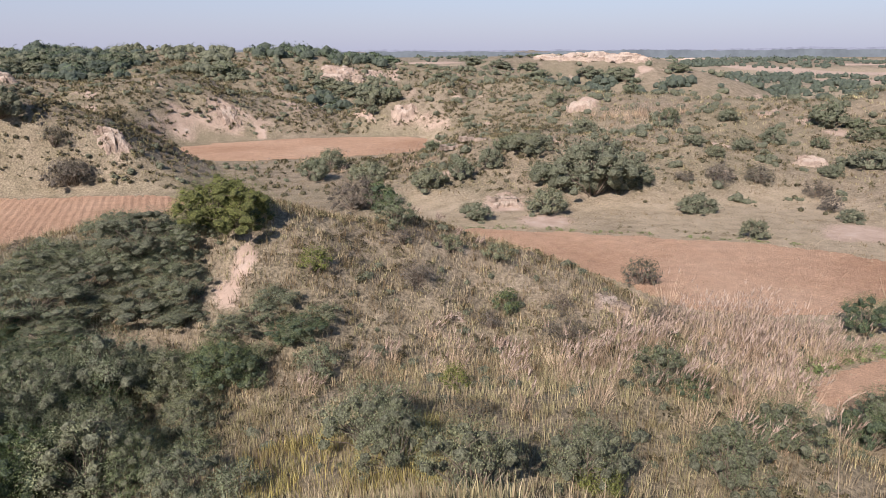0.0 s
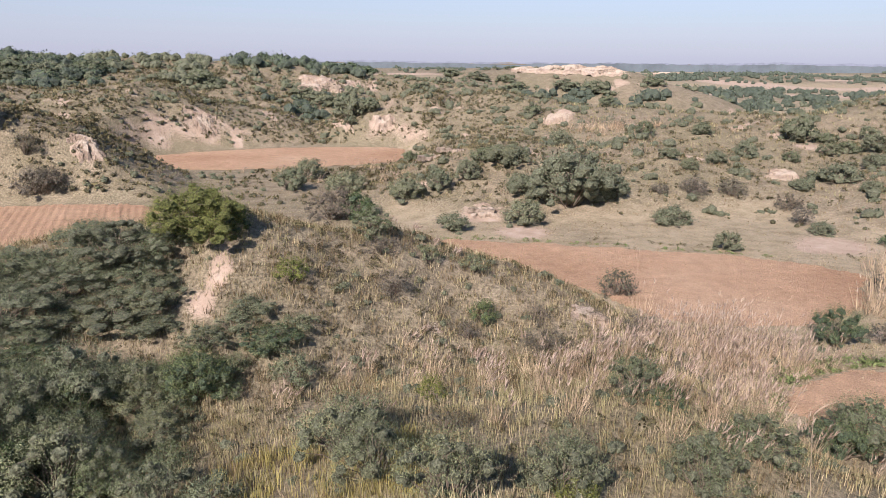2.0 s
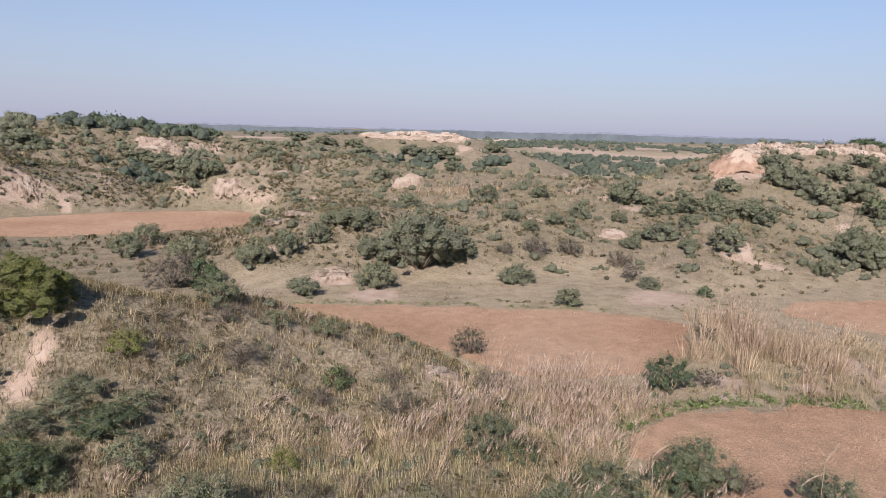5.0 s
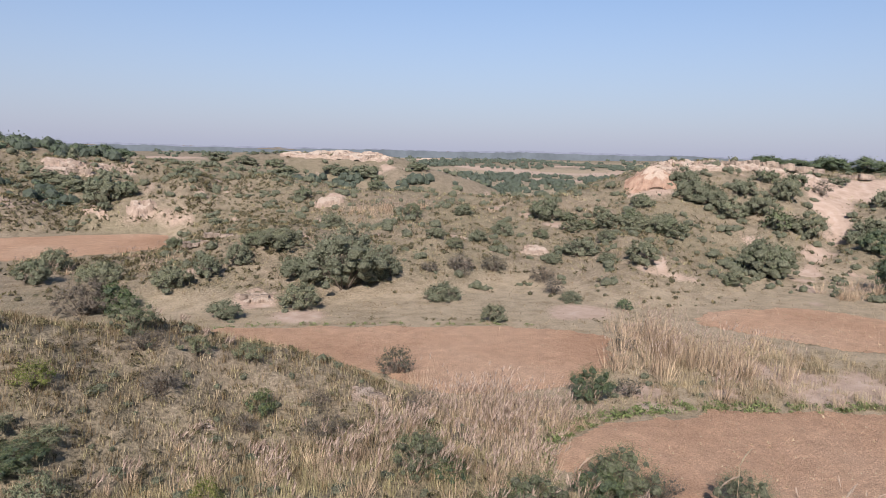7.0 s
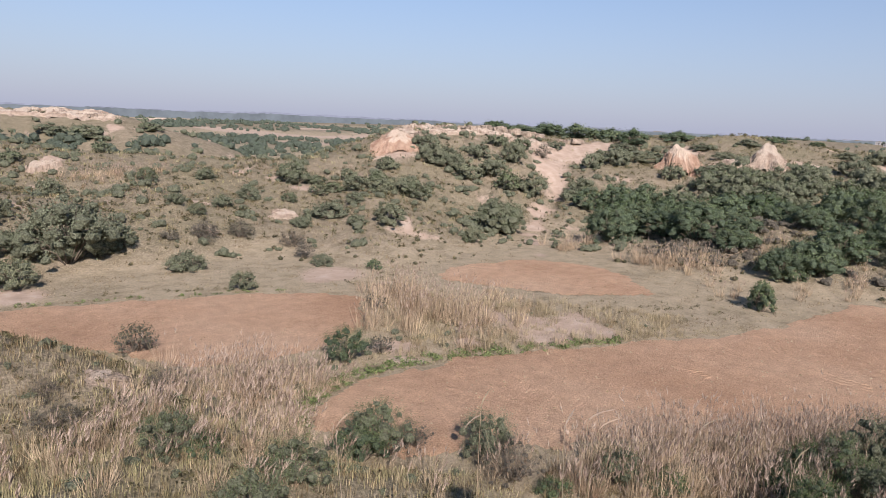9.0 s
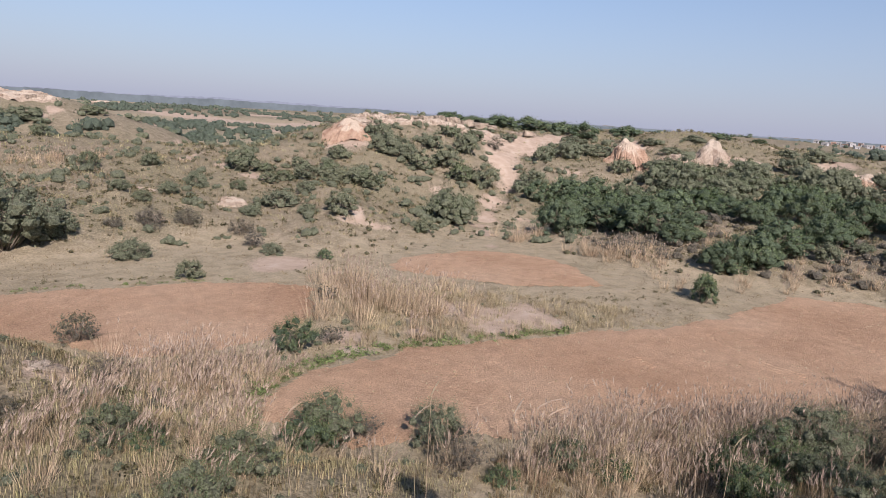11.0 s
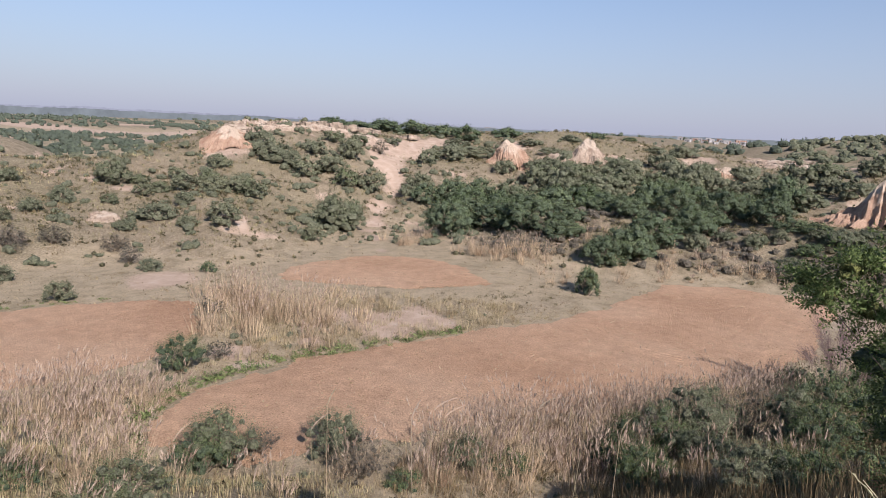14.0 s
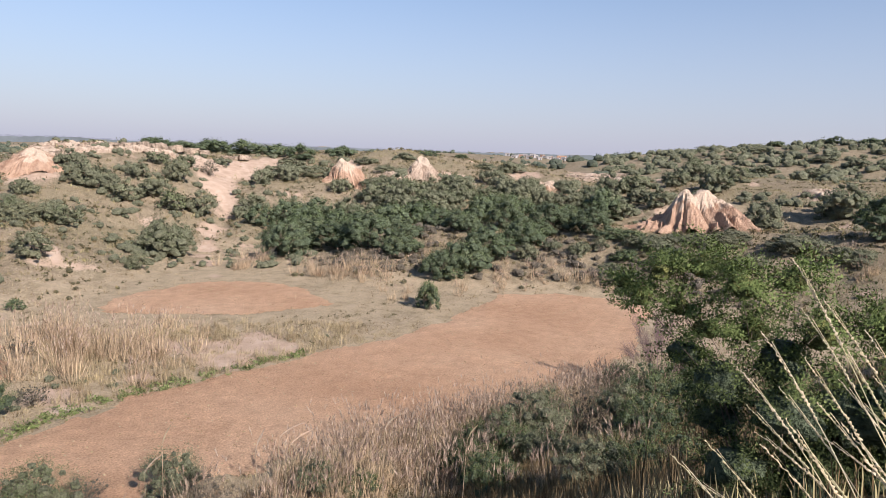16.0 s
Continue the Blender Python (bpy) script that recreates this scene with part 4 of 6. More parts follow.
def ball(cuts):
    """Unit ball of triangles: vertices and faces."""
    bm = bmesh.new()
    bmesh.ops.create_icosphere(bm, subdivisions=cuts, radius=1)
    v, f = np.array([q.co[:] for q in bm.verts]), np.array([[q.index for q in p.verts] for p in bm.faces])
    bm.free()
    return v, f


BALLS = {1: ball(1), 2: ball(2), 3: ball(3)}


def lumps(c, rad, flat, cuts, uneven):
    """Knobbly balls at c: solid stand-ins for the shaded inside of a crown, where leaves and twigs close up; vertices
    and triangles.
    """
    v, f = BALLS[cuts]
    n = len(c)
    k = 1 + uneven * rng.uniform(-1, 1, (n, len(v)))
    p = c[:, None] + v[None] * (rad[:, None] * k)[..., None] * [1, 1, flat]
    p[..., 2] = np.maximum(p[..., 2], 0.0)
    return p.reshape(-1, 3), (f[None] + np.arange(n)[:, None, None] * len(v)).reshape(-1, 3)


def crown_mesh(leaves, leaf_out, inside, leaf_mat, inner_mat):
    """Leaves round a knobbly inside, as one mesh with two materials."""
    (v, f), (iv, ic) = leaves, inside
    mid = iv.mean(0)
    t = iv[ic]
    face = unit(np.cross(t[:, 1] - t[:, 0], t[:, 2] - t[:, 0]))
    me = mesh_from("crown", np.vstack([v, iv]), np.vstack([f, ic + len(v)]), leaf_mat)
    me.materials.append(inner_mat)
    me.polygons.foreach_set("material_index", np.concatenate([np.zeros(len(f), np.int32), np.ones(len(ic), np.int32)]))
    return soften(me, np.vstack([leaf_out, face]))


def shrub(name, width, height, lobes, leaves, leaf, leaf_mat, inner_mat, label, full=0.8, cuts=2):
    """A many-stemmed shrub or small tree: bent limbs to lobes of uneven size that make up a rounded, broken dome; full: how closed it is."""
    R, H = width / 2, height
    u = np.sqrt((np.arange(lobes) + rng.uniform(0.1, 0.9, lobes)) / lobes) * 0.88
    a = np.arange(lobes) * 2.4 + rng.uniform(-0.5, 0.5, lobes)
    rad = R * rng.uniform(0.12, 0.27, lobes)
    top = H * np.sqrt(1 - 0.86 * u ** 2) * rng.uniform(0.72, 1.06, lobes) - rad * 0.75
    top = np.where(np.arange(lobes) % 4 == 3, top * rng.uniform(0.3, 0.7, lobes), top)
    c = np.stack([R * u * np.cos(a), R * u * np.sin(a), np.maximum(top, rad * 0.55)], -1)
    verts, faces = [], []
    for k in range(lobes):
        bx, by = c[k][0] * 0.08, c[k][1] * 0.08
        m = (c[k][0] * 0.45 + rng.uniform(-0.1, 0.1) * R, c[k][1] * 0.45 + rng.uniform(-0.1, 0.1) * R, c[k][2] * 0.55)
        limb(verts, faces, [(bx, by, -0.25), m, tuple(c[k])], 0.012 * H + 0.01, 0.006, 3)
    for k in range(lobes if leaves > 2500 else 0):   # twigs that stand out of the crown
        q, w = c[k % lobes], unit(rng.normal(size=3) + [0, 0, 0.5]) * rad[k % lobes] * 1.35
        limb(verts, faces, [tuple(q), tuple(q + w * 0.5), tuple(q + w)], 0.006 * R, 0.002 * R, 3)
    thing = new(name)
    trunk = mesh_from("trunk", verts, faces, BARK, True)
    part("trunk", trunk, thing, "bent grey-brown stems")
    share = rad ** 1.3 / (rad ** 1.3).sum()
    pick = rng.choice(lobes, leaves, p=share)
    twigs = 34 if leaves > 2000 else 18   # leaves gather on upswept sprays, with gaps between
    ends = unit(rng.normal(size=(lobes, twigs, 3)) + [0, 0, 0.25])
    reach = rng.uniform(0.75, 1.7 if leaf < 0.1 else 1.4, (lobes, twigs, 1))
    spray = rng.integers(0, twigs, leaves)
    d = ends[pick, spray]
    p = c[pick] + (d * reach[pick, spray] * rng.uniform(0.45, 1.15, (leaves, 1)) + rng.normal(size=(leaves, 3)) * 0.22) * rad[pick][:, None] * [1, 1, 0.9]
    p[:, 2] = np.maximum(p[:, 2], 0.03 * H)
    way = unit(d * 0.7 + rng.normal(size=(leaves, 3)) * 0.7)
    ln = leaf * rng.uniform(0.6, 1.35, leaves)
    v, f = leaf_cards(p, way, ln, ln * (rng.uniform(0.28, 0.5, leaves) if leaf < 0.1 else rng.uniform(0.5, 0.85, leaves)))
    outward = unit(unit(p - c[pick]) * 0.9 + unit(p - [0, 0, 0.3 * H]) * 0.6)
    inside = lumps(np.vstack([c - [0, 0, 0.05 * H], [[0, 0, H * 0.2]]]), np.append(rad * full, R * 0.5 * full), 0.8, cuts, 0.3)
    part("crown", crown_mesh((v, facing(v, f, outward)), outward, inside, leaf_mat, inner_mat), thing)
    tagged(thing, label, "tree" if height > 3.6 else "shrub")
    return thing


LABELS = [("acacia_bush", "grey-green thorny acacia bush with fine leaves"), ("green_tree", "dark green dense-leaved bush of the valley"),
          ("yellow_green_bush", "yellow-green leafy bush among dry grass"), ("twiggy_bush", "grey-brown half-bare twiggy bush on dry grass")]
LEAF = [(ACACIA, ACACIA_IN), (GREEN, GREEN_IN), (OLIVE, OLIVE_IN), (GREY, GREY_IN)]
LEAF_NEAR = [(ACACIA_NEAR, ACACIA_IN), (GREEN_NEAR, GREEN_IN), (OLIVE, OLIVE_IN), (GREY, GREY_IN)]


def make_kinds():
    """Prototypes by kind, nearness and size, near ones with finer leaves and greener, without the painted haze; each is
    used or removed.
    """
    kinds = {}
    for k in range(4):
        thin = 0.6 if k == 3 else 1.0
        for near in (0, 1, 2):
            for i, (size, lobes) in enumerate(((1.6, 22), (3.6, 40), (7.5, 64))):
                fine = ((0.06, 0.065, 0.075), (0.11, 0.135, 0.16), (0.2, 0.24, 0.28))[near][i]
                many = ((3000, 9000, 15000), (800, 2600, 5400), (320, 900, 2000))[near][i]
                for variant in range(3):
                    h = size * (0.56 + 0.08 * variant)
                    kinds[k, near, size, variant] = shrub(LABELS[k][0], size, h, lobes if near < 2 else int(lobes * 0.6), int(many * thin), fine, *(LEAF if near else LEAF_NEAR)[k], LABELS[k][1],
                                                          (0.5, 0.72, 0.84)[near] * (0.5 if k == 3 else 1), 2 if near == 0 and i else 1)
    return kinds


KINDS = make_kinds()
USED = set()


def put(proto, key, m):
    """The prototype itself the first time, then copies."""
    if key in USED:
        return copy_thing(proto, m @ Matrix.Diagonal((*(1 / q for q in proto.scale), 1)))
    USED.add(key)
    proto.matrix_basis = m
    return proto


def plant(x, y, width, k, group, tall=1.0, sink=0.05):
    d = math.hypot(x, y)
    size = min((1.6, 3.6, 7.5), key=lambda s: abs(math.log(s / max(width, 0.3))))
    key = (k, 0 if d < 46 else 1 if d < 115 else 2, size, int(rng.integers(3)))
    s = width / size
    m = pose(x, y, float(ground_z([x], [y])[0]) - sink * width * 0.5, rng.uniform(-5, 5), rng.uniform(-5, 5), rng.uniform(0, 360)) @ Matrix.Diagonal((s, s * rng.uniform(0.85, 1.1), s * tall * rng.uniform(0.85, 1.12), 1))
    return tagged(put(KINDS[key], key, m), group=group)


for rows, group in ((SPUR, "bushes on the near spur"), (CREST, "bushes behind the spur crest"), (HOLLOW, "bushes in the grassy hollow"), (RISE, "bushes on the rise"),
                    (BACK, "bushes on the far ridges"), (MAIN, "bushes on the main hill"), (GROVE, "trees of the wooded gully"), (SLOPE, "bushes below the camera"), (FARHILL, "trees on the far wooded hill")):
    for x, y, w, k in rows:
        d = math.hypot(x, y)
        low = (0.6 if d > 31 else 1.05) if rows is SPUR else 0.55 if d > 150 else 1.0   # wind-cut on the spur and on the skylines
        if rows is GROVE:   # separate rounded crowns of uneven height
            low, w = rng.uniform(0.78, 1.1), w * 1.03
        if rows is GROVE and d < 100 and x > 5.5 * y:   # cut low below the orange bank
            low *= 0.6
        if rows is GROVE and d < 72:   # a slim young tree
            low, w = 1.7, w * 0.85
        if rows is SLOPE:   # half-grown
            low, w, k = 0.6, w * 0.6, 3 if k == 1 else k
        if rows is HOLLOW and d < 40:   # tall, upright bushes
            low, w = 1.1, w * 1.1
        plant(x, y, w * (0.88 if d > 60 or rows is SPUR else 1.0), k, group, low)
for key, proto in KINDS.items():
    if key not in USED:
        for o in (*proto.children_recursive, proto):
            bpy.data.objects.remove(o)


# ---- scrub and woods too many to count ----
def leaf_clouds(x, y, width, leaves, leaf, squat=0.75):
    """Low bushes as clouds of leaves in five lobes each, joined."""
    n = len(x)
    z = ground_z(x, y)
    lobe = rng.normal(size=(n, 5, 3)) * [0.17, 0.17, 0.08] + [0, 0, 0.24]
    which = rng.integers(0, 5, (n, leaves))
    d = unit(rng.normal(size=(n, leaves, 3)))
    d[..., 2] = np.where(d[..., 2] < -0.4, -d[..., 2], d[..., 2])
    p = np.take_along_axis(lobe, which[..., None].repeat(3, -1), 1) + d * rng.uniform(0.14, 0.3, (n, leaves, 1))
    p *= np.stack([width, width, width * squat], -1)[:, None, :]
    p += np.stack([x, y, z], -1)[:, None, :]
    p = p.reshape(-1, 3)
    d = d.reshape(-1, 3)
    p[:, 2] = np.maximum(p[:, 2], np.repeat(z, leaves))
    ln = np.repeat(leaf * width ** 0.5, leaves) * rng.uniform(0.6, 1.4, n * leaves)
    v, f = leaf_cards(p, unit(d * 0.5 + rng.normal(size=d.shape) * 0.8), ln, ln * rng.uniform(0.4, 0.75, len(ln)))
    mid = np.repeat(np.stack([x, y, z + width * 0.2], -1), leaves, 0)
    outward = unit(d * 0.5 + unit(p - mid))
    return v, facing(v, f, outward), outward


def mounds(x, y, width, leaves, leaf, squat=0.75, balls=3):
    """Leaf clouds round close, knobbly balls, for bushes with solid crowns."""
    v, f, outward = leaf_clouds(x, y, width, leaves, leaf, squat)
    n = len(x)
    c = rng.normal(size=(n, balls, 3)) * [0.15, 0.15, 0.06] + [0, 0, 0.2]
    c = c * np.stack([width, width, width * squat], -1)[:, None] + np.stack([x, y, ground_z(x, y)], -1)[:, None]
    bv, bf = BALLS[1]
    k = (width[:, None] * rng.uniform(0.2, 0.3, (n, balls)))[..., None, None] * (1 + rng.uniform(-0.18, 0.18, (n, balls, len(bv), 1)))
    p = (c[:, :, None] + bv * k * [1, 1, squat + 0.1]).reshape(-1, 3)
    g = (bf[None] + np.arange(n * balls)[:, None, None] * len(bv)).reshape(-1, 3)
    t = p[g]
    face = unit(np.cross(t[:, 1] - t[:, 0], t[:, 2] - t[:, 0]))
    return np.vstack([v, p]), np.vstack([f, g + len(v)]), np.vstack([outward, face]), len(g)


def region(a0, a1, d0, d1, count, clump=0.0, top=99.0, low=-99.0, seed=60, clear=2.0):
    a, d = np.radians(rng.uniform(a0, a1, count)), np.sqrt(rng.uniform(d0 ** 2, d1 ** 2, count))
    x, y = d * np.sin(a), d * np.cos(a)
    ok = any_field_gap(x, y) > clear
    z = ground_z(x, y)
    ok &= (z < top) & (z > low)
    if clump:
        ok &= lattice(x * clump, y * clump, seed) + 0.5 * lattice(x * clump * 3, y * clump * 3, seed + 1) > rng.uniform(-0.6, 0.5, count)
    for bx, by, br in BARE:
        ok &= np.hypot(x - bx, y - by) > br * 0.8
    return x[ok], y[ok]


def joined(name, label, category, mat, batches, inner=None):
    vs, fs, kind, n = [], [], [], 0
    for v, f, *more in batches:
        vs.append(v)
        fs.append(f + n)
        kind.append(np.arange(len(f)) >= len(f) - (more[1] if len(more) > 1 else 0))
        n += len(v)
    me = mesh_from(name, np.vstack(vs), np.vstack(fs), mat)
    if inner:
        me.materials.append(inner)
        me.polygons.foreach_set("material_index", np.concatenate(kind).astype(np.int32))
    if len(batches[0]) > 2:
        soften(me, np.vstack([b[2] for b in batches]))
    return tagged(new(name, me), label, category, kind="stuff")


def clouds(spec, build=leaf_clouds):
    out = []
    for where, (s0, s1), leaves, leaf in spec:
        x, y = region(*where)
        out.append(build(x, y, s0 + (s1 - s0) * rng.uniform(0, 1, len(x)) ** 1.6, leaves, leaf))
    return out


joined("low_scrub", "low grey-green thorn scrub dotted over the hills", "scrub", ACACIA, clouds([
    ((-37, 12, 118, 245, 620, 0), (0.9, 2.6), 16, 0.2),
    ((-36, 10, 150, 250, 300, 0), (1.2, 3.4), 30, 0.2), ((-2, 34, 80, 190, 560, 0), (0.7, 2.8), 30, 0.16), ((33, 56, 92, 178, 420, 0), (0.7, 2.8), 30, 0.16), ((-40, 34, 17, 62, 420, 0), (0.35, 1.0), 90, 0.08), ((34, 98, 12, 60, 200, 0), (0.35, 1.0), 90, 0.08),
    ((79, 102, 195, 230, 60, 0), (1.5, 3.0), 40, 0.18), ((54, 102, 110, 175, 400, 0.03), (1.5, 4.6), 50, 0.18), ((79, 104, 215, 390, 800, 0), (3.0, 6.5), 40, 0.24), ((-36, -12, 88, 175, 420, 0), (0.5, 1.5), 20, 0.22),
    ((5, 36, 190, 330, 200, 0.03, 11), (2.0, 5.0), 50, 0.26), ((-38, -16, 185, 250, 400, 0.02), (2.5, 6.0), 45, 0.2), ((-16, 6, 190, 235, 120, 0.03), (2.0, 4.0), 50, 0.25)], mounds), ACACIA_IN)
joined("far_woods", "far belt of dark thorn trees across the plain", "woods", WOODS, clouds([
    ((7, 37, 225, 330, 1100, 0.02, 5.5), (3, 7.5), 40, 0.26), ((7, 37, 330, 430, 450, 0.03, 5.5), (3, 7), 20, 0.32), ((2, 38, 330, 460, 500, 0.03), (4, 8), 14, 0.36), ((2, 38, 620, 900, 900, 0.012), (5, 9), 10, 0.5), ((-40, 104, 700, 1250, 1300, 0.006), (7, 12), 8, 0.6),
    ((60, 80, 230, 600, 380, 0.012), (5, 9), 14, 0.4)], mounds), WOODS_IN)
joined("hill_bush", "small round olive bushes speckled over the eroded slopes", "scrub", TUSSOCK, clouds([
    ((-36, 10, 80, 172, 6500, 0.08), (0.45, 1.5), 9, 0.24), ((-38, -18, 78, 112, 1500, 0.1), (0.5, 1.4), 12, 0.2), ((4, 56, 76, 165, 2200, 0.08), (0.4, 1.3), 9, 0.22), ((54, 102, 80, 190, 1800, 0.05), (0.5, 1.6), 9, 0.24), ((-36, 12, 172, 232, 1500, 0.03), (0.8, 2.2), 8, 0.3)],
    lambda *how: mounds(*how, 0.7, 1)), TUSSOCK_IN)
joined("bank_thicket", "low grey-brown thicket on the bank behind the field", "scrub", GREY, clouds([
    ((58, 90, 76, 104, 1200, 0.06, 99.0, 0.6), (0.6, 2.0), 40, 0.15), ((50, 62, 70, 96, 250, 0.06, 99.0, 0.6), (0.5, 1.4), 40, 0.15)], mounds), GREY_IN)
joined("ridge_trees", "dark thorn trees massed on the far ridge", "woods", WOODS, clouds([
    ((-36, -22.5, 186, 226, 170, 0), (2.5, 6.5), 90, 0.22), ((-14, -5, 214, 230, 40, 0), (3.5, 7.0), 80, 0.24), ((-13, -4, 168, 196, 60, 0.05), (2.5, 6.0), 80, 0.2)], mounds), WOODS_IN)
joined("grass_tussock", "olive-brown tussocks on the grazed slopes", "tussock", TUSSOCK, clouds([
    ((-37, 2, 84, 215, 11000, 0.09), (0.5, 1.2), 11, 0.46), ((0, 56, 70, 190, 6800, 0.09, 99.0, 0.8), (0.4, 1.1), 14, 0.3), ((52, 102, 72, 200, 6800, 0.07, 99.0, 0.8), (0.4, 1.3), 14, 0.32),
    ((-38, 32, 20, 66, 5200, 0.15), (0.3, 0.8), 30, 0.15), ((30, 100, 14, 72, 1600, 0.2), (0.3, 0.7), 24, 0.16)]))


# ---- dry grass ----
def tufts(x, y, blades, tall, wide, spread_m, bent=True, lean=0.45):
    """Blades of grass in tufts at x, y: single bent triangles in pairs."""
    n = len(x)
    z = ground_z(x, y)
    bx, by, bz = (np.repeat(q, blades) for q in (x, y, z))
    m = n * blades
    a = rng.uniform(0, 2 * np.pi, m)
    r = spread_m * np.sqrt(rng.uniform(0, 1, m))
    h = np.repeat(tall * rng.uniform(0.55, 1.3, n) * np.clip(0.4 + z * 0.4, 0.4, 1), blades) * rng.uniform(0.55, 1.1, m)   # short on the grazed floor
    out = np.stack([np.cos(a), np.sin(a), np.zeros(m)], -1)
    base = np.stack([bx, by, bz - 0.03], -1) + out * r[:, None]
    bend = rng.uniform(0.1, 1, m) * lean
    side = np.stack([-np.sin(a + rng.normal(size=m)), np.cos(a), np.zeros(m)], -1) * wide
    mid = base + out * (bend * h * 0.35)[:, None] + np.stack([np.zeros(m), np.zeros(m), h * 0.6], -1)
    tip = base + out * (bend * h * 1.1)[:, None] + np.stack([np.zeros(m), np.zeros(m), h], -1)
    if not bent:
        return np.stack([base - side, base + side, tip], 1).reshape(-1, 3), np.arange(m * 3).reshape(-1, 3)
    v = np.stack([base - side, base + side, mid + side * 0.7, mid - side * 0.7, tip], 1).reshape(-1, 3)
    i = np.arange(m)[:, None] * 5
    return v, np.concatenate([i + [0, 1, 2], i + [0, 2, 3], i + [3, 2, 4]], 1).reshape(-1, 3)


def scatter(a0, a1, d0, d1, count, patchy=0.5, seed=0, clear=-0.4, low=-9.0, high=99.0):
    a, d = np.radians(rng.uniform(a0, a1, count)), np.sqrt(rng.uniform(d0 ** 2, d1 ** 2, count))
    x, y = d * np.sin(a), d * np.cos(a)
    ok = any_field_gap(x, y) > clear
    z = ground_z(x, y)
    ok &= (z > low) & (z < high)
    ok &= lattice(x * 0.23, y * 0.23, 40 + seed) + 0.6 * lattice(x * 0.9, y * 0.9, 41 + seed) > rng.uniform(-1.6, 1.2, count) * patchy - 0.25
    for bx, by, br in BARE:
        ok &= np.hypot(x - bx, y - by) > br * rng.uniform(0.15, 1.1, count)
    return x[ok], y[ok]


def grass(name, label, mat, batches):
    vs, fs, n = [], [], 0
    for (x, y), *how in batches:
        v, f = tufts(x, y, *how)
        vs.append(v)
        fs.append(f + n)
        n += len(v)
    return tagged(new(name, mesh_from(name, np.vstack(vs), np.vstack(fs), mat)), label, "grass", kind="stuff")


grass("dry_grass", "dry straw-coloured grass tufts on the slopes", STRAW, [
    (scatter(-42, 104, 7, 30, 6500, 0.6, 0), 10, 0.42, 0.009, 0.24), (scatter(-42, 104, 28, 62, 17000, 0.6, 0), 8, 0.5, 0.017, 0.28, False),
    (scatter(-12, 104, 60, 110, 9000, 0.6, 0), 5, 0.34, 0.03, 0.4, False), (scatter(-40, -12, 60, 120, 1800, 0.6, 0), 5, 0.3, 0.03, 0.4, False), (scatter(-20, 104, 34, 112, 9000, 0.7, 3, -0.4, -9, 1.2), 8, 0.6, 0.016, 0.28, False), (scatter(36, 60, 46, 64, 1100, 0.8, 8, 0.3, -9, 1.5), 26, 1.9, 0.014, 0.4, False), (scatter(-40, 104, 110, 230, 20000, 0.5, 0), 3, 0.5, 0.06, 0.6, False)])
grass("brown_grass", "matted rust-brown grass on the slopes", RUST, [
    (scatter(-42, 104, 8, 30, 2600, 0.8, 11), 10, 0.45, 0.010, 0.26), (scatter(50, 100, 9, 33, 3400, 0.5, 17), 10, 0.95, 0.013, 0.3), (scatter(-42, 104, 28, 64, 13000, 0.8, 11), 8, 0.5, 0.02, 0.3, False), (scatter(-40, 104, 64, 130, 9000, 0.8, 11), 4, 0.5, 0.04, 0.45, False)])
grass("green_grass", "olive green grass tufts among the straw", FRESH, [
    (scatter(-42, 104, 7, 30, 9000, 0.6, 5), 10, 0.42, 0.010, 0.24), (scatter(-42, 104, 30, 60, 12000, 0.6, 5), 8, 0.38, 0.018, 0.3, False),
    (scatter(-40, 104, 60, 110, 9000, 0.6, 5, -0.4, 1.0), 5, 0.4, 0.034, 0.4, False), (scatter(-40, 104, 110, 230, 15000, 0.5, 5), 4, 0.5, 0.075, 0.6, False)])
yx, yy = scatter(-18, 0, 17, 22, 330, 0.9, 5)
grass("yellow_grass", "yellow-green tall grass in the damp hollow", YELLOW, [((yx, yy), 12, 0.6, 0.011, 0.3)])


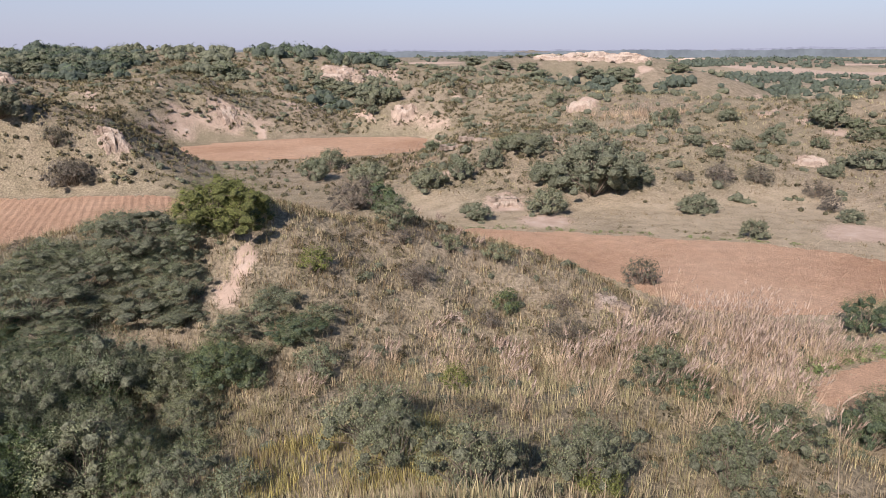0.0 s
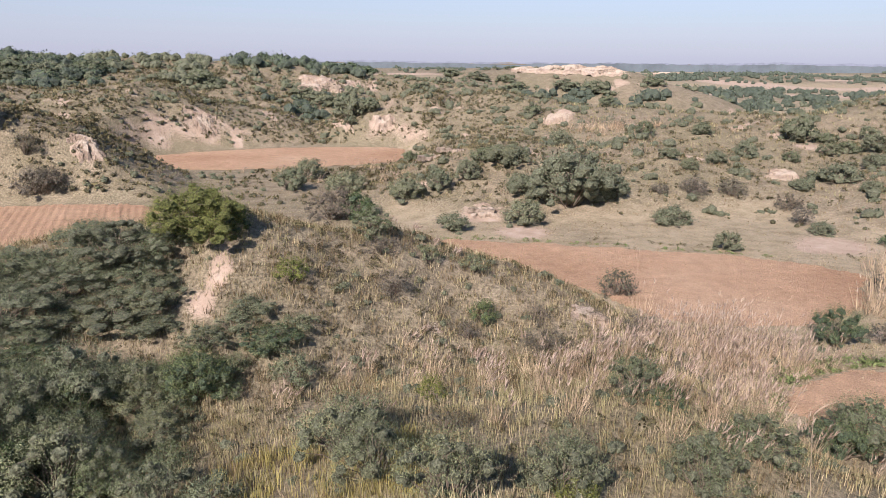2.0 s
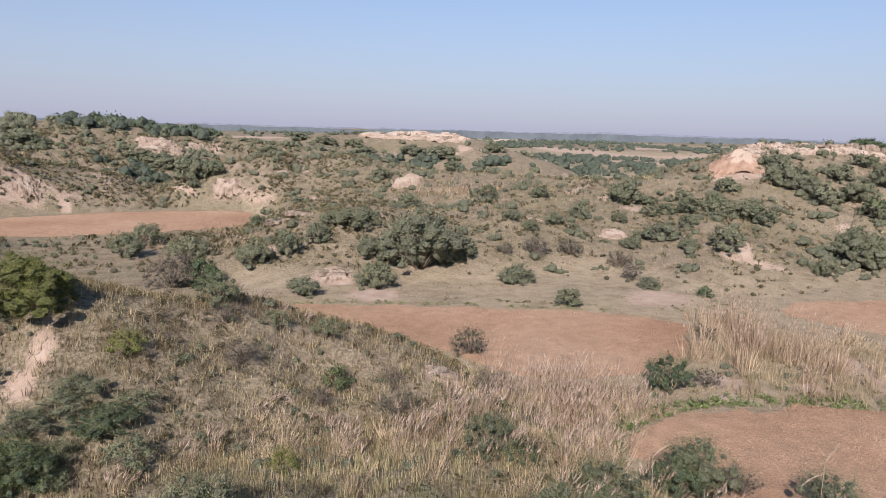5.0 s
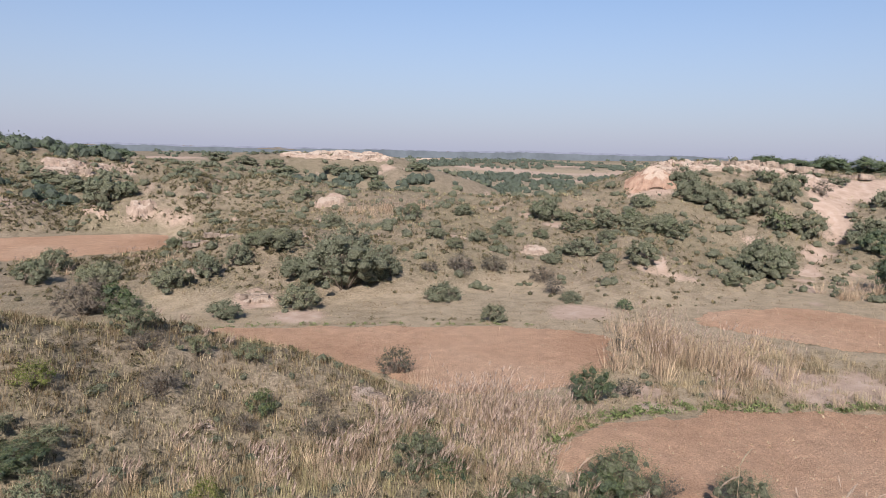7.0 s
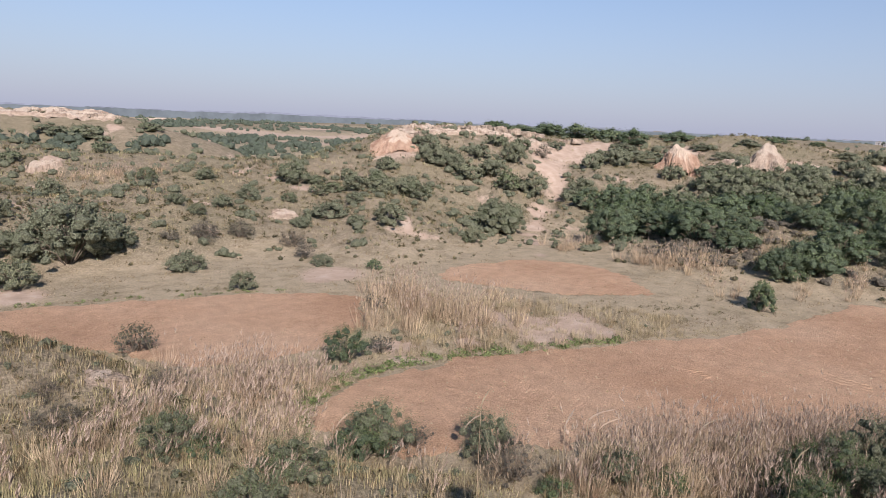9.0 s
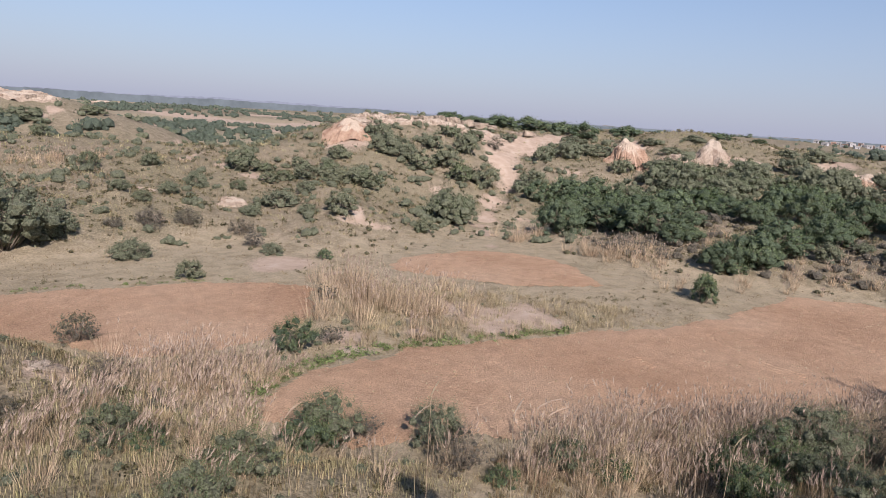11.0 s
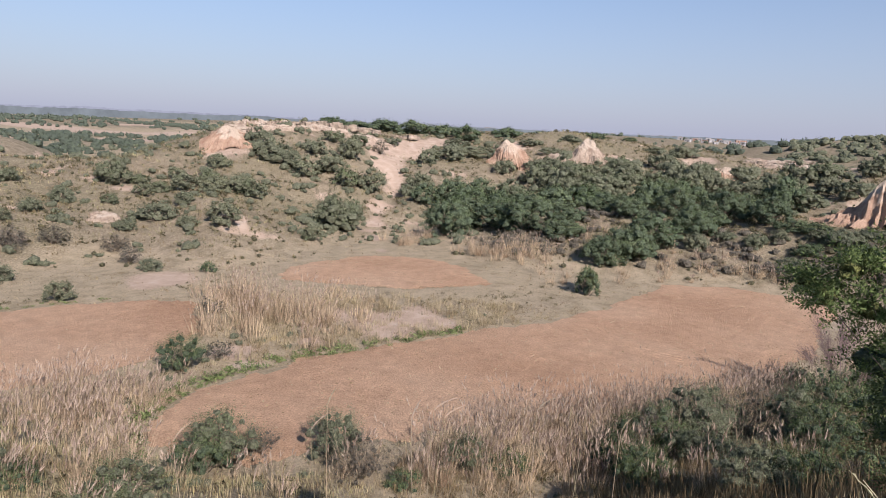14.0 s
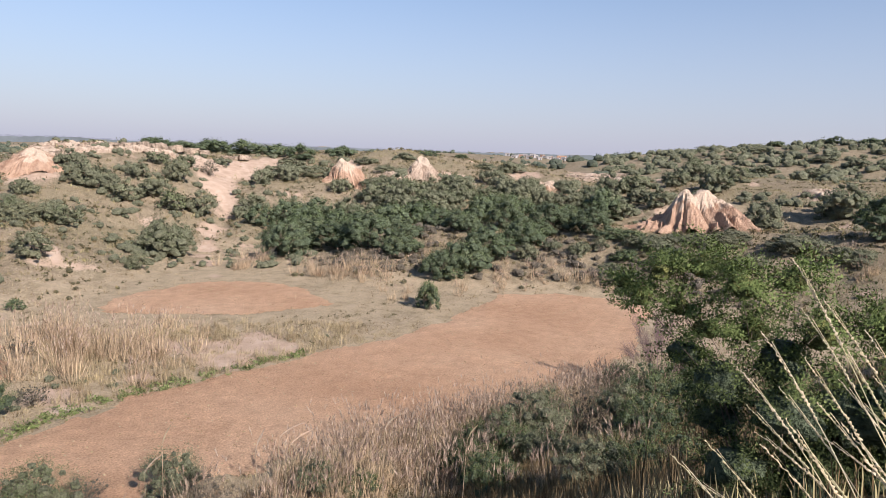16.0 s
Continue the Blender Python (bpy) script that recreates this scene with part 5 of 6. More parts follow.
# ---- reeds ----
def reed_clumps(x, y, tall, stalks, near):
    """Tall dry grass in clumps: thin stalks, arching leaves, feathery plumes; stalks and plumes apart."""
    n = len(x) * stalks
    z = ground_z(x, y)
    h = np.repeat(tall, stalks) * rng.uniform(0.3, 1.0, n)
    a, r = rng.uniform(0, 2 * np.pi, n), np.repeat(tall, stalks) * 0.2 * np.sqrt(rng.uniform(0, 1, n))
    out = np.stack([np.cos(a), np.sin(a), np.zeros(n)], -1)
    base = np.repeat(np.stack([x, y, z - 0.03], -1), stalks, 0) + out * r[:, None]
    rise = np.stack([np.zeros(n), np.zeros(n), h], -1)
    tip = base + out * (rng.uniform(0.02, 0.45, n) * h)[:, None] + rise * 0.85 + [0.12, 0.06, 0]
    w = 0.015 if near else 0.032
    v1, f1 = leaf_cards(base, unit(tip - base), np.linalg.norm(tip - base, axis=1), np.full(n, w * 1.2))
    way = unit(out * rng.uniform(0.1, 0.9, (n, 1)) + rng.normal(size=(n, 3)) * 0.2 + [0, 0, 0.9])
    v2, f2 = leaf_cards(base, way, h * rng.uniform(0.3, 0.65, n), np.full(n, w * 1.3))
    q = 6 if near else 3
    has = (rng.uniform(size=n) < 0.4) & (h > np.repeat(tall, stalks) * 0.6)   # on the tallest alone
    up = np.repeat(unit((tip - base)[has] + [0.25, 0.1, 0]), q, 0)
    start = np.repeat(tip[has], q, 0) + up * rng.uniform(-0.15, 0.12, (len(up), 1))
    v3, f3 = leaf_cards(start, unit(up + rng.normal(size=up.shape) * 0.2), rng.uniform(0.2, 0.42, len(up)), np.full(len(up), 0.042 if near else 0.065))
    return (np.vstack([v1, v2]), np.vstack([f1, f2 + len(v1)])), (v3, f3)


stems, heads = [], []
for near in (True, False):
    spots = []
    for x, y, h, count in REEDS:
        if (math.hypot(x, y) < 50) == near:
            spots += [(x + rng.normal() * 1.5, y + rng.normal() * 1.5, h * rng.uniform(0.45, 1.2)) for _ in range(count if math.hypot(x, y) < 36 and h < 2.9 else count * 2)]
    rx, ry, rh = np.array(spots).T
    ok = any_field_gap(rx, ry) > 0.2
    a, b = reed_clumps(rx[ok], ry[ok], rh[ok], 40 if near else 30, near)
    stems.append(a)
    heads.append(b)
joined("reed_bed", "tall dry reed grass, buff to reddish brown", "reed grass", REED, stems)
joined("reed_plume", "pale pinkish feathery seed plumes of the reeds", "reed grass", PLUME, heads)


# ---- washed-out earth banks ----
def bank_material(name, low, high, crust):
    """Clay in washed streaks under a paler, drier crust."""
    m, n, l, b = material(name)
    v = object_vector(n)
    mp = n.new("ShaderNodeMapping")
    mp.inputs["Scale"].default_value = (1.0, 1.0, 0.3)
    l.new(v, mp.inputs["Vector"])
    streak = noise_node(n, l, 0.9, 3, 0.55, mp.outputs[0])
    fine = noise_node(n, l, 6.0, 5, 0.7, v)
    c = ramp_node(n, l, streak, [(0.3, low), (0.62, high)])
    at = n.new("ShaderNodeAttribute")
    at.attribute_name = "crust"
    layer = n.new("ShaderNodeMath")
    layer.operation = "MULTIPLY_ADD"
    l.new(streak, layer.inputs[0])
    layer.inputs[1].default_value = 0.7
    l.new(at.outputs["Fac"], layer.inputs[2])
    c = mix_node(n, l, ramp_node(n, l, layer.outputs[0], [(0.9, (0,)), (1.3, (0.9,))]), c, crust)
    c = mix_node(n, l, 0.4, c, ramp_node(n, l, fine, [(0.3, (0.25,)), (0.7, (0.75,))]), "OVERLAY")
    l.new(c, b.inputs["Base Color"])
    b.inputs["Roughness"].default_value = 0.95
    b.inputs["Specular IOR Level"].default_value = 0.1
    bump_node(n, l, fine, 1.0, 0.3, b)
    return m


ORANGE = bank_material("orange_clay", (0.31, 0.19, 0.128), (0.45, 0.31, 0.22), (0.53, 0.425, 0.325))
PALE = bank_material("pale_clay", (0.26, 0.19, 0.14), (0.43, 0.34, 0.26), (0.47, 0.385, 0.3))


def earth_bank(x, y, w, h, tone):
    """A nose of bare clay that sticks out of the slope: a jagged crest and flanks cut into ribs that flare at the foot."""
    n = 72 if tone != 1 or w > 7 else 34
    gx, gy = np.meshgrid(np.linspace(-1.3, 1.3, n), np.linspace(-1.1, 2.0, n))
    s = rng.uniform(0, 90)
    if tone != 1:
        spine = np.clip(gx, -0.1, 0.1)
        sy = np.where(gy < 0, gy * 1.0, gy * 0.5)
        wobble = 0.24 * lattice(gx * 2.5 + s, gy * 2.5, 2)
        along = spine * 2.2 + 1.5 * np.arctan2(gx - spine, np.abs(sy) + 0.12) + wobble
        out = np.hypot((gx - spine) / 0.95, sy + 0.1 * lattice(gx * 2.5 + s, gx * 0, 5))
        cut = np.abs(lattice(along * 4.5 + s, along * 0 + s, 3)) * 0.65 + np.abs(lattice(along * 11 + s, along * 0, 4)) * 0.35
        rho = out * (0.82 + 0.42 * (cut - 0.35) * np.clip(out * 2.5, 0, 1)) + 0.07 * lattice(gx * 4 + s, gy * 4 - s, 6) + 0.03 * lattice(gx * 11 + s, gy * 11 - s, 8)
        k = np.clip(1 - rho, -0.1, 1)
        cap = 0.86 + 0.12 * lattice(spine * 9 + s, gy * 3, 7)
        rise = np.minimum(np.where(k > 0, np.abs(k) ** 1.25, k) * 1.12, cap) * h * 0.66 * (0.85 + 0.3 * lattice(gx * 2 + s, gy * 2, 14))
    else:
        sy = np.where(gy < 0, gy * 1.25, gy * 0.62)
        th = np.arctan2(sy, gx) + 0.3 * lattice(gx * 2 + s, gy * 2, 2)
        out = np.hypot(gx, sy)
        rib = (np.abs(lattice(th * 2.6 + s, th * 0 + s, 3)) * 0.5 + np.abs(lattice(th * 6.1 + s, th * 0, 4)) * 0.4) * 0.5
        rho = out * (0.72 + 0.62 * rib * np.clip(out * 1.8, 0, 1)) + 0.5 * lattice(gx * 1.6 + s, gy * 1.6 - s, 6) + 0.12 * lattice(gx * 5 + s, gy * 5, 8)
        cap = 0.8 + 0.3 * lattice(gx * 2.0 + s, gy * 2.0, 7) + 0.12 * lattice(gx * 6 + s, gy * 6, 9)
        rise = np.minimum(1.35 * (1 - np.maximum(rho, 0) ** 1.15), cap) * h * 0.38
        grown = lattice(gx * 3.1 + s, gy * 3.1, 12) + 0.6 * lattice(gx * 8 + s, gy * 8, 13)
        rise = np.where(grown > -0.35, rise, -0.15)   # grass has come back over part of it
    d = math.hypot(x, y)
    fx, fy = x / d, y / d
    lx, ly = gx * w * 0.5, gy * w * 0.4
    px, py = x + fx * w * 0.3 + lx * fy + ly * fx, y + fy * w * 0.3 - lx * fx + ly * fy
    base = float(ground_z([x], [y])[0])
    zz = ground_z(px, py) + rise
    verts = np.stack([px - x, py - y, zz - base], -1).reshape(-1, 3)
    q = (np.arange(n - 1)[:, None] * n + np.arange(n - 1)[None]).ravel()
    q = q[rise.ravel()[q] > -0.12 * h - 0.1]
    faces = np.stack([q, q + 1, q + n + 1, q + n], -1)
    used, faces = np.unique(faces, return_inverse=True)
    me = mesh_from("earth_bank", verts[used], faces.reshape(-1, 4), ORANGE if tone == 0 else PALE, False)
    crust = me.attributes.new("crust", "FLOAT", "POINT")
    crust.data.foreach_set("value", np.clip(rise / (h * (0.4 if tone == 1 else 0.6)), 0, 1).ravel()[used].astype(np.float32))
    ob = new("earth_bank", me)
    ob.location = (x, y, base)
    return tagged(ob, ("orange" if tone == 0 else "pale") + " eroded clay bank ribbed by rain gullies", "earth bank", "eroded banks")


for row in BANKS:
    earth_bank(*row)


# ---- rock ledges on the hilltops ----
ROCK = bank_material("weathered_sandstone", (0.15, 0.118, 0.092), (0.4, 0.32, 0.245), (0.4, 0.32, 0.245))


def rock_outcrop(x, y, width, height):
    """A broken ledge: a few cracked, weathered blocks bedded in the slope."""
    thing = new("rock_outcrop")
    for k in range(6):
        bm = bmesh.new()
        bmesh.ops.create_cube(bm, size=1)
        bmesh.ops.subdivide_edges(bm, edges=bm.edges[:], cuts=3, use_grid_fill=True)
        sx, sy, sz = width * rng.uniform(0.2, 0.42), width * rng.uniform(0.16, 0.3), height * rng.uniform(0.25, 0.7)
        ox, oy = (k / 5 - 0.5) * width * 0.9, rng.uniform(-0.15, 0.15) * width
        turn = Matrix.Rotation(rng.uniform(-0.5, 0.5), 3, "Z") @ Matrix.Rotation(rng.uniform(-0.15, 0.15), 3, "X")
        seed = Vector((rng.uniform(0, 50), 0, 0))
        for v in bm.verts:
            q = Vector((v.co.x * sx, v.co.y * sy, v.co.z * sz))
            q += q.normalized() * 0.28 * min(sx, sz) * noise.noise(v.co * 2.2 + seed) + Vector((0, 0, sz * 0.3))
            v.co = turn @ q + Vector((ox, oy, 0))
        me = bpy.data.meshes.new("block")
        bm.to_mesh(me)
        bm.free()
        me.materials.append(ROCK)
        part("block", me, thing)
    thing.matrix_basis = pose(x, y, float(ground_z([x], [y])[0]) + 0.12 * height, 0, 0, -math.degrees(math.atan2(x, y)))
    return tagged(thing, "weathered tan rock ledge among scrub on the hilltop", "rock", "hilltop ledges")


for row in ROCKS:
    rock_outcrop(*row)


# ---- village on the plain ----
HOUSE_WALL = plain_material("pale_plaster", (0.3, 0.29, 0.285), (0.44, 0.42, 0.41), 0.3)
BRICK_WALL = plain_material("red_brick_wall", (0.3, 0.17, 0.13), (0.42, 0.27, 0.2), 0.3)
ROOF = plain_material("grey_roof", (0.25, 0.24, 0.23), (0.4, 0.38, 0.36), 0.3)
DARK = plain_material("dark_opening", (0.03, 0.03, 0.03), (0.06, 0.06, 0.06), 1.0)


def box(cx, cy, cz, sx, sy, sz):
    q = [(a, b, c) for c in (-0.5, 0.5) for b in (-0.5, 0.5) for a in (-0.5, 0.5)]
    return [(cx + a * sx, cy + b * sy, cz + c * sz) for a, b, c in q], [(0, 2, 3, 1), (4, 5, 7, 6), (0, 1, 5, 4), (2, 6, 7, 3), (0, 4, 6, 2), (1, 3, 7, 5)]


def far_house(az, d, w, h, brick):
    """A flat-roofed house with a parapet, windows and a door, seen from far away."""
    x, y = d * math.sin(radians(az)), d * math.cos(radians(az))
    thing = new("far_house")
    part("wall", mesh_from("wall", *box(0, 0, h / 2 - 0.5, w, w * 0.8, h + 1), BRICK_WALL if brick else HOUSE_WALL), thing)
    part("roof", mesh_from("roof", *box(0, 0, h + 0.2, w * 1.06, w * 0.86, 0.5), ROOF), thing)
    for k in range(3):
        part("window", mesh_from("window", *box((k - 1) * w * 0.28, -w * 0.4, h * 0.6, w * 0.11, 0.3, h * 0.25), DARK), thing)
    part("door", mesh_from("door", *box(w * 0.14, -w * 0.4, 1.0, 1.0, 0.34, 2.1), DARK), thing)
    thing.matrix_basis = pose(x, y, float(ground_z([x], [y])[0]), 0, 0, -az + rng.uniform(-25, 25))
    return tagged(thing, ("red-brick" if brick else "pale plastered") + " flat-roofed village house far off on the plain", "house", "village houses")


for k in range(26):
    far_house(71.4 + k * 0.2 + rng.uniform(-0.1, 0.1), rng.uniform(1000, 1090), rng.uniform(5, 9), rng.uniform(2.6, 3.8), k % 4 == 1)
far_house(75.6, 1030, 13, 5.0, True)


# ---- weeds, clods and wheel marks of the large field ----
def along_outline(outline, x0, x1, y_min, count, off0, off1):
    """Points just outside an outline, where it runs between two x and above y_min."""
    o = np.array(outline)
    seg = [(a, b) for a, b in zip(o, np.roll(o, -1, 0)) if x0 < (a[0] + b[0]) / 2 < x1 and (a[1] + b[1]) / 2 > y_min]
    ln = np.array([np.hypot(*(b - a)) for a, b in seg])
    pick = rng.choice(len(seg), count, p=ln / ln.sum())
    t = rng.uniform(0, 1, (count, 1))
    a, b = np.array([q[0] for q in seg])[pick], np.array([q[1] for q in seg])[pick]
    n = np.stack([-(b - a)[:, 1], (b - a)[:, 0]], -1)
    n = n / np.maximum(np.hypot(n[:, :1], n[:, 1:]), 1e-6)
    p = a + (b - a) * t
    sign = np.where(field_gap(p[:, 0] + n[:, 0], p[:, 1] + n[:, 1], outline) > 0, 1, -1)[:, None]
    p = p + n * sign * rng.uniform(off0, off1, (count, 1))
    return p[:, 0], p[:, 1]


wx, wy = along_outline(OUTLINES[0], 17, 44, 29, 170, -0.1, 1.3)
vx, vy = along_outline(OUTLINES[1], 2, 34, 56, 45, 0.2, 1.2)
joined("field_weed", "low green weeds along the field edges", "weeds", LIME, [
    leaf_clouds(wx, wy, rng.uniform(0.35, 0.95, len(wx)), 40, 0.16, 0.6), leaf_clouds(vx, vy, rng.uniform(0.3, 0.8, len(vx)), 30, 0.16, 0.5)])


def clods(count, spec):
    """Angular lumps of soil and pale stones lying on the fields."""
    vs, fs = [], []
    shape = np.array([(1, 0, 0), (0, 1, 0), (-1, 0, 0), (0, -1, 0), (0, 0, 1), (0, 0, -0.4)], float)
    tri = np.array([(0, 1, 4), (1, 2, 4), (2, 3, 4), (3, 0, 4), (1, 0, 5), (2, 1, 5), (3, 2, 5), (0, 3, 5)])
    for o, share, lo, hi in spec:
        k = int(count * share)
        q = np.array(o)
        x, y = rng.uniform(q[:, 0].min(), q[:, 0].max(), k), rng.uniform(q[:, 1].min(), q[:, 1].max(), k)
        ok = field_gap(x, y, o) < -0.3
        x, y = x[ok], y[ok]
        s = rng.uniform(lo, hi, (len(x), 1, 1)) * rng.uniform(0.4, 1, (len(x), 1, 1))
        v = shape[None] * s * rng.uniform(0.6, 1.3, (len(x), 6, 3)) + np.stack([x, y, ground_z(x, y) + 0.08], -1)[:, None]
        base = sum(len(a) for a in vs)
        fs.append((np.arange(len(x))[:, None, None] * 6 + tri[None]).reshape(-1, 3) + base)
        vs.append(v.reshape(-1, 3))
    return np.vstack(vs), np.vstack(fs)


STONE = leaf_material("clod_and_stone", (0.24, 0.15, 0.095), (0.48, 0.37, 0.285), 0.0)
joined("soil_clod", "crumbs of soil and pale stones on ploughed earth", "clods", STONE, [clods(1.0, [(OUTLINES[0], 5200, 0.03, 0.095), (OUTLINES[1], 2000, 0.03, 0.08), (OUTLINES[2], 800, 0.05, 0.12)])])


def ruts(cx, cy, r0, r1, step, a0, a1, name="tyre_rut"):
    """Low curved ridges of soil thrown up by turning wheels, each one a part of the field."""
    field = bpy.data.objects["field"]
    for r in np.arange(r0, r1, step):
        a = np.radians(np.linspace(a0 + rng.uniform(-6, 6), a1 + rng.uniform(-6, 6), 26))
        w = 0.3 * step * (1 - np.abs(np.linspace(-1, 1, 26)) ** 3)
        rows = []
        for k, up in ((-1, -0.04), (-0.25, 0.028), (0.25, 0.028), (1, -0.04)):
            x, y = cx + (r + k * w) * np.cos(a), cy + (r + k * w) * np.sin(a)
            rows.append(np.stack([x, y, ground_z(x, y) + 0.085 + up + 0.01 * rng.normal(size=26)], -1))
        i = np.arange(25)
        f = np.vstack([np.stack([i + 26 * k, i + 1 + 26 * k, i + 1 + 26 * (k + 1), i + 26 * (k + 1)], -1) for k in range(3)])
        part(name, mesh_from(name, np.vstack(rows), f, SOIL, True), field)


ruts(42.2, 21.6, 0.8, 2.6, 0.35, 60, 150)
ruts(57.5, 16.5, 7.3, 9.1, 0.6, 106, 192)


# ---- plants close to the camera ----
def near_tree(az, d):
    """The feathery tree on the edge of the hill: a spreading top over a thicket, its leaves coloured darker for shade;
    lobes as across, up, deep, radius.
    """
    lobes = [(-2.0, 2.55, 0.1, 0.28), (-1.75, 2.4, -0.1, 0.36), (-1.3, 2.3, 0.1, 0.4), (-0.95, 2.1, 0.0, 0.4), (-1.2, 1.7, 0.2, 0.36), (-1.55, 2.75, 0, 0.42), (-1.1, 2.85, 0.2, 0.5), (-0.6, 2.7, -0.1, 0.5), (-0.05, 2.75, 0.3, 0.45), (0.3, 2.2, 0, 0.55), (0.95, 2.3, 0.2, 0.55),
             (-0.45, 2.1, 0.2, 0.45), (-0.75, 1.45, 0, 0.5), (0, 1.3, -0.3, 0.62), (0.7, 1.35, 0, 0.65), (-0.75, 0.95, 0.2, 0.45), (-0.5, 0.5, -0.2, 0.6),
             (0.3, 0.4, 0, 0.65), (1.15, 1.6, -0.2, 0.6), (1.2, 0.5, 0, 0.7), (0.5, 0.85, 0.35, 0.6), (1.0, 1.0, 0.4, 0.6), (-0.1, 1.75, 0.35, 0.5)]
    thing = new("feathery_tree")
    verts, faces = [], []
    for ax, up, deep, r in lobes:
        limb(verts, faces, [(ax * 0.1, deep * 0.1, -0.3), (ax * 0.5 + rng.uniform(-0.1, 0.1), deep * 0.5, up * 0.6), (ax, deep, up)], 0.01, 0.004, 4)
        for _ in range(7):
            q = unit(rng.normal(size=3)) * r * 0.9
            limb(verts, faces, [(ax, deep, up), (ax + q[0] * 0.5, deep + q[1] * 0.5, up + q[2] * 0.4 + 0.05), (ax + q[0], deep + q[1], up + q[2] * 0.7)], 0.008, 0.003, 3)
    part("trunk", mesh_from("trunk", verts, faces, BARK, True), thing, "thin grey drooping branches")
    c = np.array(lobes)
    n = 90000
    w = c[:, 3] ** 2
    pick = rng.choice(len(c), n, p=w / w.sum())
    dr = unit(rng.normal(size=(n, 3)))
    ends = unit(rng.normal(size=(len(c), 46, 3)) + [0, 0, 0.25])
    reach = rng.uniform(0.55, 1.25, (len(c), 46, 1))
    which = rng.integers(0, 46, n)
    sprays = ends[pick, which]   # leaves gather on sprays, with gaps between
    p = c[pick][:, [0, 2, 1]] + (sprays * reach[pick, which] * rng.uniform(0.35, 1.0, (n, 1)) + dr * rng.uniform(0, 0.15, (n, 1))) * c[pick][:, 3:] * [1.2, 1.2, 0.9]
    ln = rng.uniform(0.025, 0.055, n)
    v, f = leaf_cards(p, unit(dr + sprays * 0.6), ln, ln * 0.5)
    outward = unit(unit(p - c[pick][:, [0, 2, 1]]) + unit(p - [0.1, 0.1, 1.0]) * 0.5)
    f = facing(v, f, outward)
    # leaves below this height take darker colours that paint in the shade
    upper = p[:, 2] + 0.25 * rng.normal(size=n) > 1.75
    for name, keep, mat, some, inner in (("crown", upper, LIME, c[:, 1] > 1.9, OLIVE_IN), ("thicket", ~upper, SHADE_LEAF, c[:, 1] <= 1.9, GREEN_IN)):
        tri = f[keep]
        used, tri = np.unique(tri, return_inverse=True)
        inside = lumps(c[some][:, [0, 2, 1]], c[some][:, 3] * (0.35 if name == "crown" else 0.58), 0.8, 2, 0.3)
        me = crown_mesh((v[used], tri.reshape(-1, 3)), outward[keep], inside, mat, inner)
        part(name, me, thing)
    x, y = d * math.sin(radians(az)), d * math.cos(radians(az))
    thing.matrix_basis = pose(x, y, float(ground_z([x], [y])[0]) - 0.05, 0, 0, -az)
    return tagged(thing, "feathery green thorn tree on the near slope", "tree")


near_tree(93.5, 9.0)


def bare_bush(x, y, width, height, label):
    """A leafless bush: forked stems ending in sprays of thin twigs."""
    verts, faces, tips, ways = [], [], [], []
    for _ in range(24):
        a, out = rng.uniform(0, 2 * math.pi), rng.uniform(0.1, 0.85)
        p = (math.cos(a) * out * width * 0.28, math.sin(a) * out * width * 0.28, height * rng.uniform(0.3, 0.55))
        q = (p[0] * 1.7, p[1] * 1.7, p[2] * 1.7)
        limb(verts, faces, [(0, 0, -0.1), p, q], 0.02, 0.006, 4)
        for k in range(120):
            f = rng.uniform(0.35, 1)
            tips.append([p[i] + (q[i] - p[i]) * f for i in range(3)])
            ways.append([q[0] * 1.2 - p[0] * 0.4, q[1] * 1.2 - p[1] * 0.4, q[2] * 0.6])
    thing = new("bare_bush")
    part("trunk", mesh_from("trunk", verts, faces, TWIG, True), thing)
    n = len(tips)
    v, f = leaf_cards(np.array(tips), unit(unit(np.array(ways)) + rng.normal(size=(n, 3)) * 0.35), rng.uniform(0.25, 0.7, n) * height * 0.4, np.full(n, 0.011))
    part("twig_spray", mesh_from("twig_spray", v, f, TWIG), thing)
    thing.matrix_basis = pose(x, y, float(ground_z([x], [y])[0]))
    return tagged(thing, label, "bush")


bare_bush(47.5, 4.7, 5.6, 5.4, "leafless reddish-grey twiggy bush beside the field")


